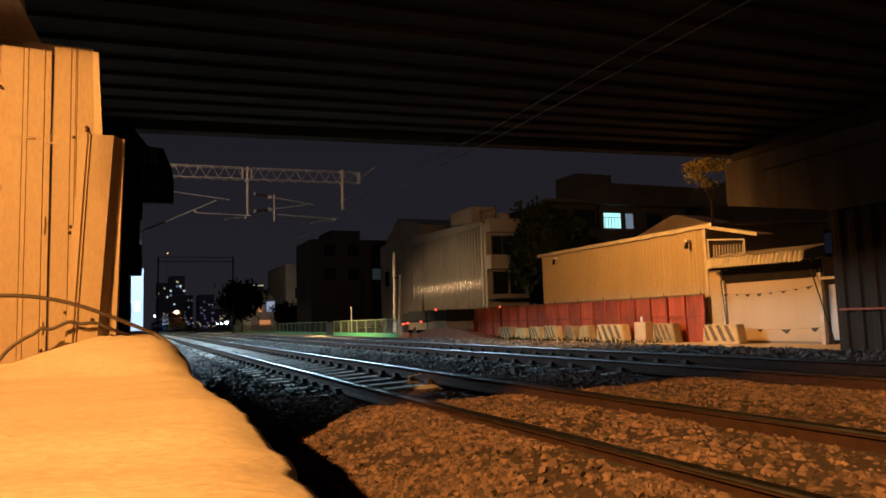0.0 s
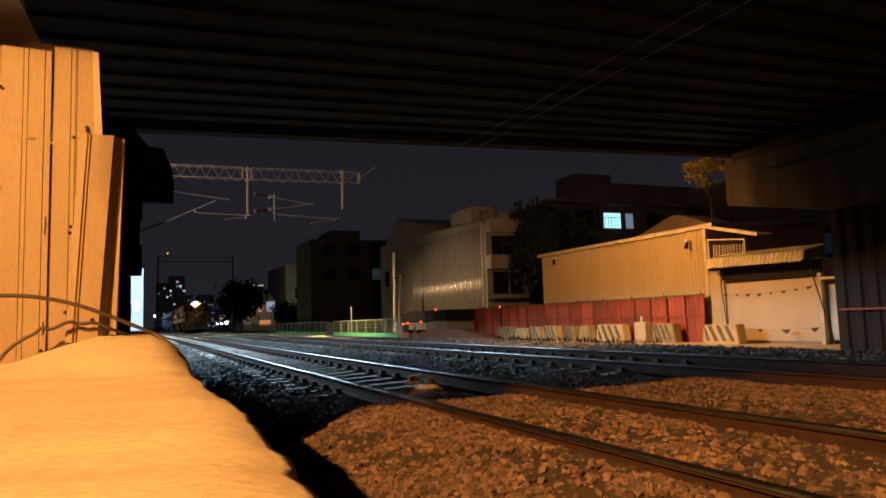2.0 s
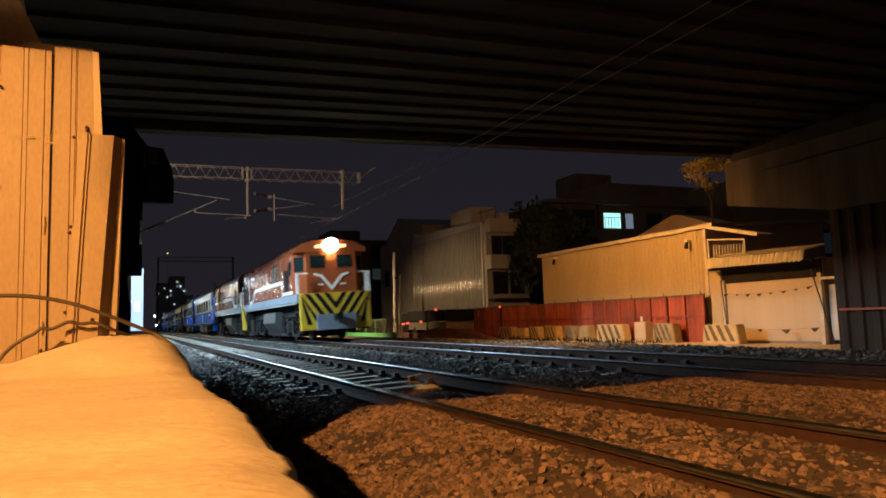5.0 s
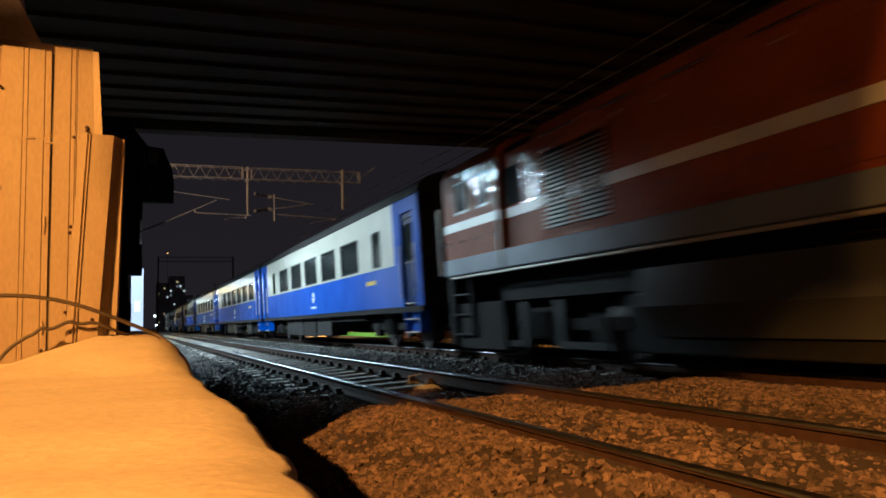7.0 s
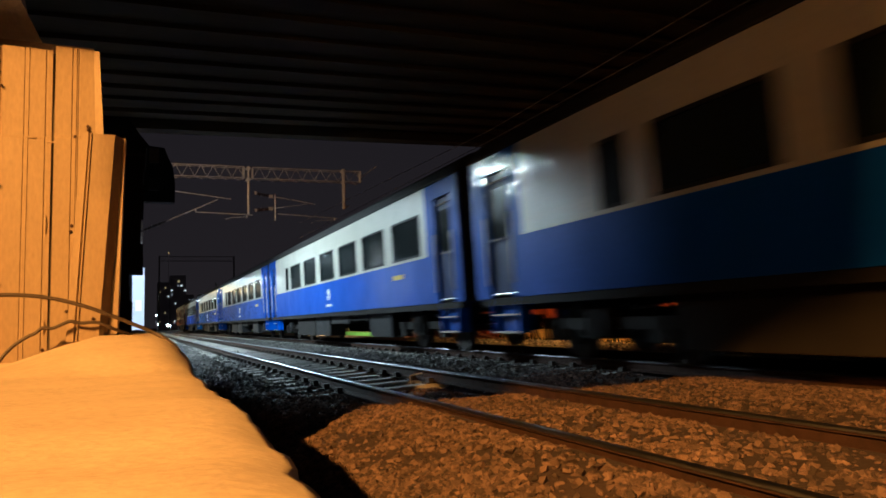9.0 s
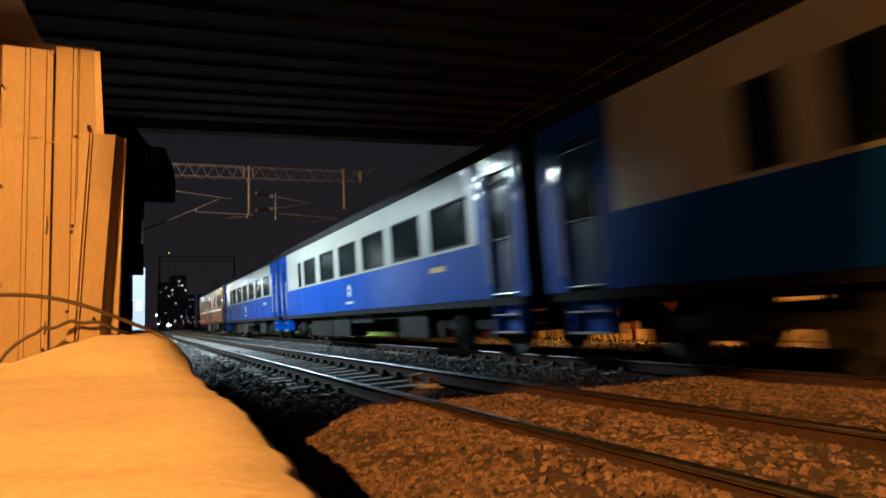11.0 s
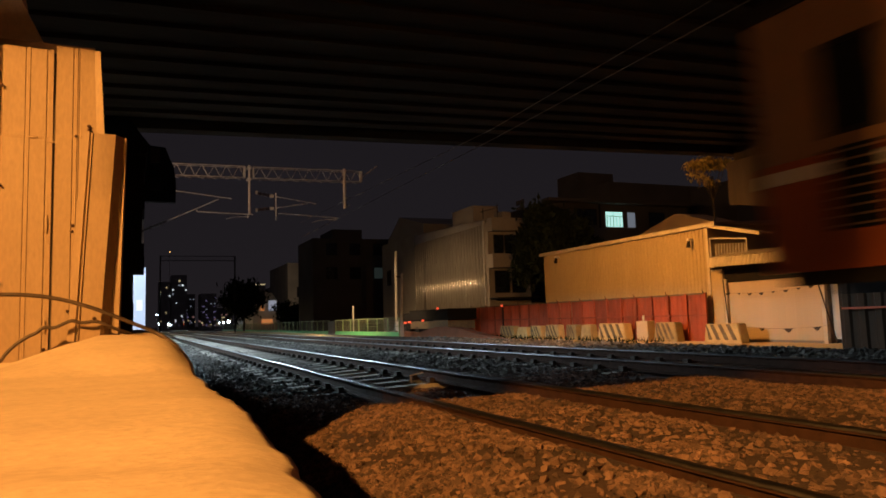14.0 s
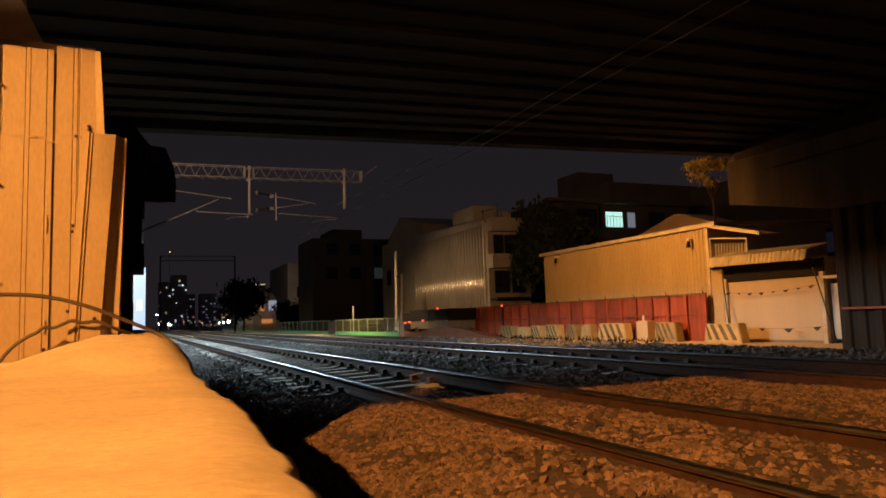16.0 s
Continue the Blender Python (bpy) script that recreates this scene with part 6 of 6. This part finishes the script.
def far_town():
    random.seed(21)

    def tower(x0, x1, y, h, cols, rows, p, mats):
        b = thing("far_tower", "distant tower block with scattered lit windows", "tower block", "far tower blocks")
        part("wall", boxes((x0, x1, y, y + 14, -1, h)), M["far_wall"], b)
        dx, dz = (x1 - x0) / cols, (h - 4) / rows
        for i in range(cols):
            for j in range(rows):
                if random.random() < p:
                    a, z = x0 + (i + 0.2) * dx, 3 + j * dz
                    a += dx * random.uniform(0, 0.3)
                    part("window", boxes((a, a + dx * random.uniform(0.2, 0.7), y - 0.12, y, z, z + dz * random.uniform(0.22, 0.4))), M[random.choice(mats)], b)
    tower(7.7, 12.6, 332, 20.5, 4, 9, 0.18, ["win_warm", "win_white", "win_dim"])
    tower(12.8, 19.2, 330, 23.3, 5, 10, 0.24, ["win_warm", "win_white", "win_white", "win_dim"])
    tower(19.4, 23.6, 345, 15.5, 3, 7, 0.3, ["win_violet", "win_dim", "win_rose"])
    tower(24.9, 31.6, 330, 15.0, 4, 9, 0.5, ["win_violet", "win_violet", "win_dim"])
    tower(33, 41, 350, 9, 4, 4, 0.2, ["win_warm", "win_rose"])
    tower(48.4, 53.5, 333, 18.4, 4, 7, 0.14, ["win_warm", "win_white"])
    tower(56.0, 59.5, 335, 17.6, 3, 7, 0.28, ["win_warm"])
    r = thing("roof_sign", "thin warm-lit sign strip on a far roof", "sign")
    part("strip", boxes((48.6, 53.3, 331.5, 331.7, 18.6, 19.1)), M["win_warm"], r)
    part("sign_frame", boxes((48.6, 53.3, 331.7, 333.5, 18.3, 18.9)), M["far_wall"], r)
    for i in range(26):
        x = 8.5 + i * 0.62 + random.uniform(-0.2, 0.2)
        y = 240 + random.uniform(-25, 25)
        g = thing("far_lit_window", "small glowing shop light at the far end of the line", "light", "far shop lights")
        h = random.uniform(0.25, 0.6)
        z = random.uniform(0.3, 2.6)
        part("panel", boxes((x, x + random.uniform(0.15, 0.5), y, y + 0.1, z, z + h)), M[random.choice(["win_rose", "win_dim", "win_warm", "win_violet"])], g)
        part("post", boxes((x, x + 0.1, y + 0.1, y + 0.2, -0.8, z + h)), M["far_wall"], g)
    for x, y, z, m, r in ((8.9, 250, 1.5, "lamp_white", 0.42), (5.95, 250, 1.9, "lamp_white", 0.26), (9.9, 255, 1.3, "lamp_white", 0.3), (24.9, 250, 1.6, "lamp_white", 0.25), (26.2, 250, 1.7, "lamp_white", 0.3), (27.9, 250, 1.9, "lamp_white", 0.5),
                          (9.1, 250, 25.4, "lamp_orange", 0.15), (36.9, 255, 1.4, "lamp_blue", 0.45), (5.4, 250, 4.8, "lamp_white", 0.28), (33.8, 250, 1.0, "win_cool", 0.5), (13.4, 250, 1.4, "lamp_red", 0.2)):
        s = thing("far_street_light", "bright street light far down the line", "street light", "far street lights")
        bm = bmn()
        bmesh.ops.create_uvsphere(bm, u_segments=10, v_segments=6, radius=r, matrix=Matrix.Translation((x, y, z)))
        part("bulb", bm, M[m], s)
        bm = bmn()
        rod(bm, (x, y + 0.3, -1), (x, y + 0.3, z), 0.05, 6)
        part("post", bm, M["far_wall"], s)
    # lit small house and shop fronts beside the line
    h = thing("lit_house", "small gabled house with warm lit front", "house")
    bm = bmn()
    prism(bm, [(15.9, -0.6), (15.9, 4.3), (16.5, 5.5), (17.5, 4.4), (17.5, -0.6)], "y", 122.0, 130)
    # Paler than the other wall: light on this side is in the colour.
    part("gable_wall", bm, M["flash"], h, "gable wall toned pale for the light on it")
    part("wall", boxes((17.5, 21.6, 122.2, 130, -0.6, 4.2)), M["render_wall"], h)
    bm = bmn()
    prism(bm, [(16.5, 5.6), (17.3, 4.3), (21.9, 4.1), (20.6, 5.9), (18.6, 6.5)], "y", 121.6, 130)
    part("roof", bm, M["dark_wall"], h)
    part("window", boxes((18.8, 19.4, 122.05, 122.2, 2.9, 3.7)), M["win_warm_dim"], h)
    part("shop_front", boxes((18.9, 20.7, 121.6, 121.8, 0.6, 1.5)), M["win_warm_dim"], h)
    part("sign_board", boxes((20.0, 21.3, 121.2, 121.4, 2.9, 4.6)), M["win_white_dim"], h)
    # parked cars and stacked red plates behind the pole
    c = thing("parked_truck", "parked truck in the dark with red tail lights", "truck")
    part("cargo_body", boxes((17.3, 19.3, 39.8, 46.5, 0.55, 1.25), bevel=0.05), M["black"], c)
    part("cab", boxes((17.4, 19.2, 46.6, 48.2, -0.2, 1.1), bevel=0.12), M["black"], c)
    part("skirt", boxes((17.35, 19.2, 39.9, 46.4, 0.0, 0.5)), M["stripe_black"], c)
    for y, z, dy in ((47.2, 0.42, 0.35), (46.3, 0.46, 0.35), (43.8, 0.55, 0.16), (41.2, 1.28, 0.1), (39.95, 0.0, 0.3)):
        part("tail_light", boxes((17.2, 17.3, y - dy / 2, y + dy / 2, z - 0.06, z + 0.06)), M["lamp_red"], c)
    for y in (41, 45.2, 47.5):
        bm = bmn()
        rod(bm, (17.35, y, -0.2), (17.75, y, -0.2), 0.38, 16)
        part("wheel", bm, M["rubber"], c)
    p = thing("earth_mound", "low mound of red-brown earth beside the track", "mound")
    bm = bmn()
    prism(bm, [(31, -0.56), (48, -0.56), (47.6, -0.1), (43.5, -0.25), (40, 0.15), (37, 0.1), (34, -0.25)], "x", 16.6, 17.1)
    part("mound", bm, M["red_earth"], p)
    s = thing("red_signal", "small red signal light on a post", "signal")
    part("post", boxes((19.1, 19.16, 36.0, 36.06, -0.6, 1.2)), M["under"], s)
    part("lens", boxes((19.04, 19.1, 35.97, 36.09, 1.2, 1.32)), M["lamp_red"], s)


# ---- trees ----
def tree(at, trunk, radius, n, material, label, seed, squash=0.8, leaf=0.22, thin=1.0):
    random.seed(seed)
    t = thing("tree", label, "tree")
    x, y, z = at
    bm = bmn()
    rod(bm, (x, y, z), (x + 0.1, y, z + trunk), 0.035 * radius + 0.03, 8, 0.02 * radius + 0.02)
    for k in range(5):
        a = k * 1.3 + seed
        rod(bm, (x + 0.08, y, z + trunk * 0.85), (x + math.cos(a) * radius * 0.6, y + math.sin(a) * radius * 0.6, z + trunk + radius * (0.25 + 0.1 * k)), 0.016 * radius + 0.008, 6, 0.012)
    part("trunk", bm, M["bark"], t)
    clumps = []
    for _ in range(34):
        v = Vector([random.gauss(0, 1) for _ in range(3)]).normalized() * radius * 0.8 * random.uniform(0, 1) ** 0.4
        clumps.append((v.x, v.y, v.z * squash))
    if thin < 1:
        clumps += [(-0.5 * radius, 0.35 * radius, -0.42), (-0.35 * radius, 0.2 * radius, -0.6), (0.1, 0.1, -0.75), (-0.1, 0.1, -0.95)]
    vs, fs = [], []
    for _ in range(n):
        c = random.choice(clumps)
        p = Vector((x + c[0], y + c[1], z + trunk + radius * 0.5 + c[2])) + Vector([random.gauss(0, 0.16) * radius * (1, 1, thin)[i] for i in range(3)])
        q = Euler([random.uniform(0, 6.28) for _ in range(3)]).to_matrix()
        s = leaf * random.uniform(0.6, 1.3)
        k = len(vs)
        vs += [p + q @ Vector(v) for v in ((-s, 0, 0), (0, -s * 0.4, 0.02), (s, 0, 0), (0, s * 0.4, 0.02))]
        fs.append((k, k + 1, k + 2, k + 3))
    ob = new("crown", merge("crown", vs, fs, material))
    ob.parent = t
    return t


M["win_dim"] = glow("lit_window_dim", (0.55, 0.62, 0.75), 0.25)
M["win_faint"] = glow("lit_window_faint", (0.42, 0.55, 0.50), 0.03)
M["win_violet"] = glow("lit_window_violet", (0.45, 0.38, 0.75), 0.22)
M["win_rose"] = glow("lit_window_rose", (0.8, 0.42, 0.38), 0.22)
M["wall_glow_blue"] = glow("blue_wall_glow", (0.20, 0.22, 0.34), 0.025)
M["win_warm_dim"] = glow("shop_front_glow", (1.0, 0.35, 0.10), 0.45)
M["win_white_dim"] = glow("sign_board_glow", (0.6, 0.66, 0.85), 0.35)
M["lamp_blue"] = glow("blue_light", (0.08, 0.12, 1.0), 4)
M["red_earth"] = mat("red_earth", (0.20, 0.07, 0.03), 0.95, 0, (0.11, 0.045, 0.025), 1.5, 0.4, 0.5, 20)

overhead()
yard()
green_fence()
buildings()
far_town()
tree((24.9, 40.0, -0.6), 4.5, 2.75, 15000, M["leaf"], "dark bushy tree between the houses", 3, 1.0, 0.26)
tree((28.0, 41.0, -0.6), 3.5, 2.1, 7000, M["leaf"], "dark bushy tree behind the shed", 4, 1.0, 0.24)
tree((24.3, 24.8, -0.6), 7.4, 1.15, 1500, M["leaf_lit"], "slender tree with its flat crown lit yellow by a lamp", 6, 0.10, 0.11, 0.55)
tree((14.2, 108.0, -0.6), 3.2, 3.6, 3000, M["leaf"], "dark rounded tree beside the line", 7, 0.8, 0.4)
tree((18.5, 95.0, -0.6), 1.2, 2.4, 1500, M["leaf"], "dark shrub behind the green fence", 9, 0.8, 0.3)


def motions():
    for car, offset in TRAIN:
        walk(car, [(t, pose(TRACKS[1][0], c + offset, TRACKS[1][1], 0, -math.degrees(CANT), 0)) for t, c in RUN])


motions()
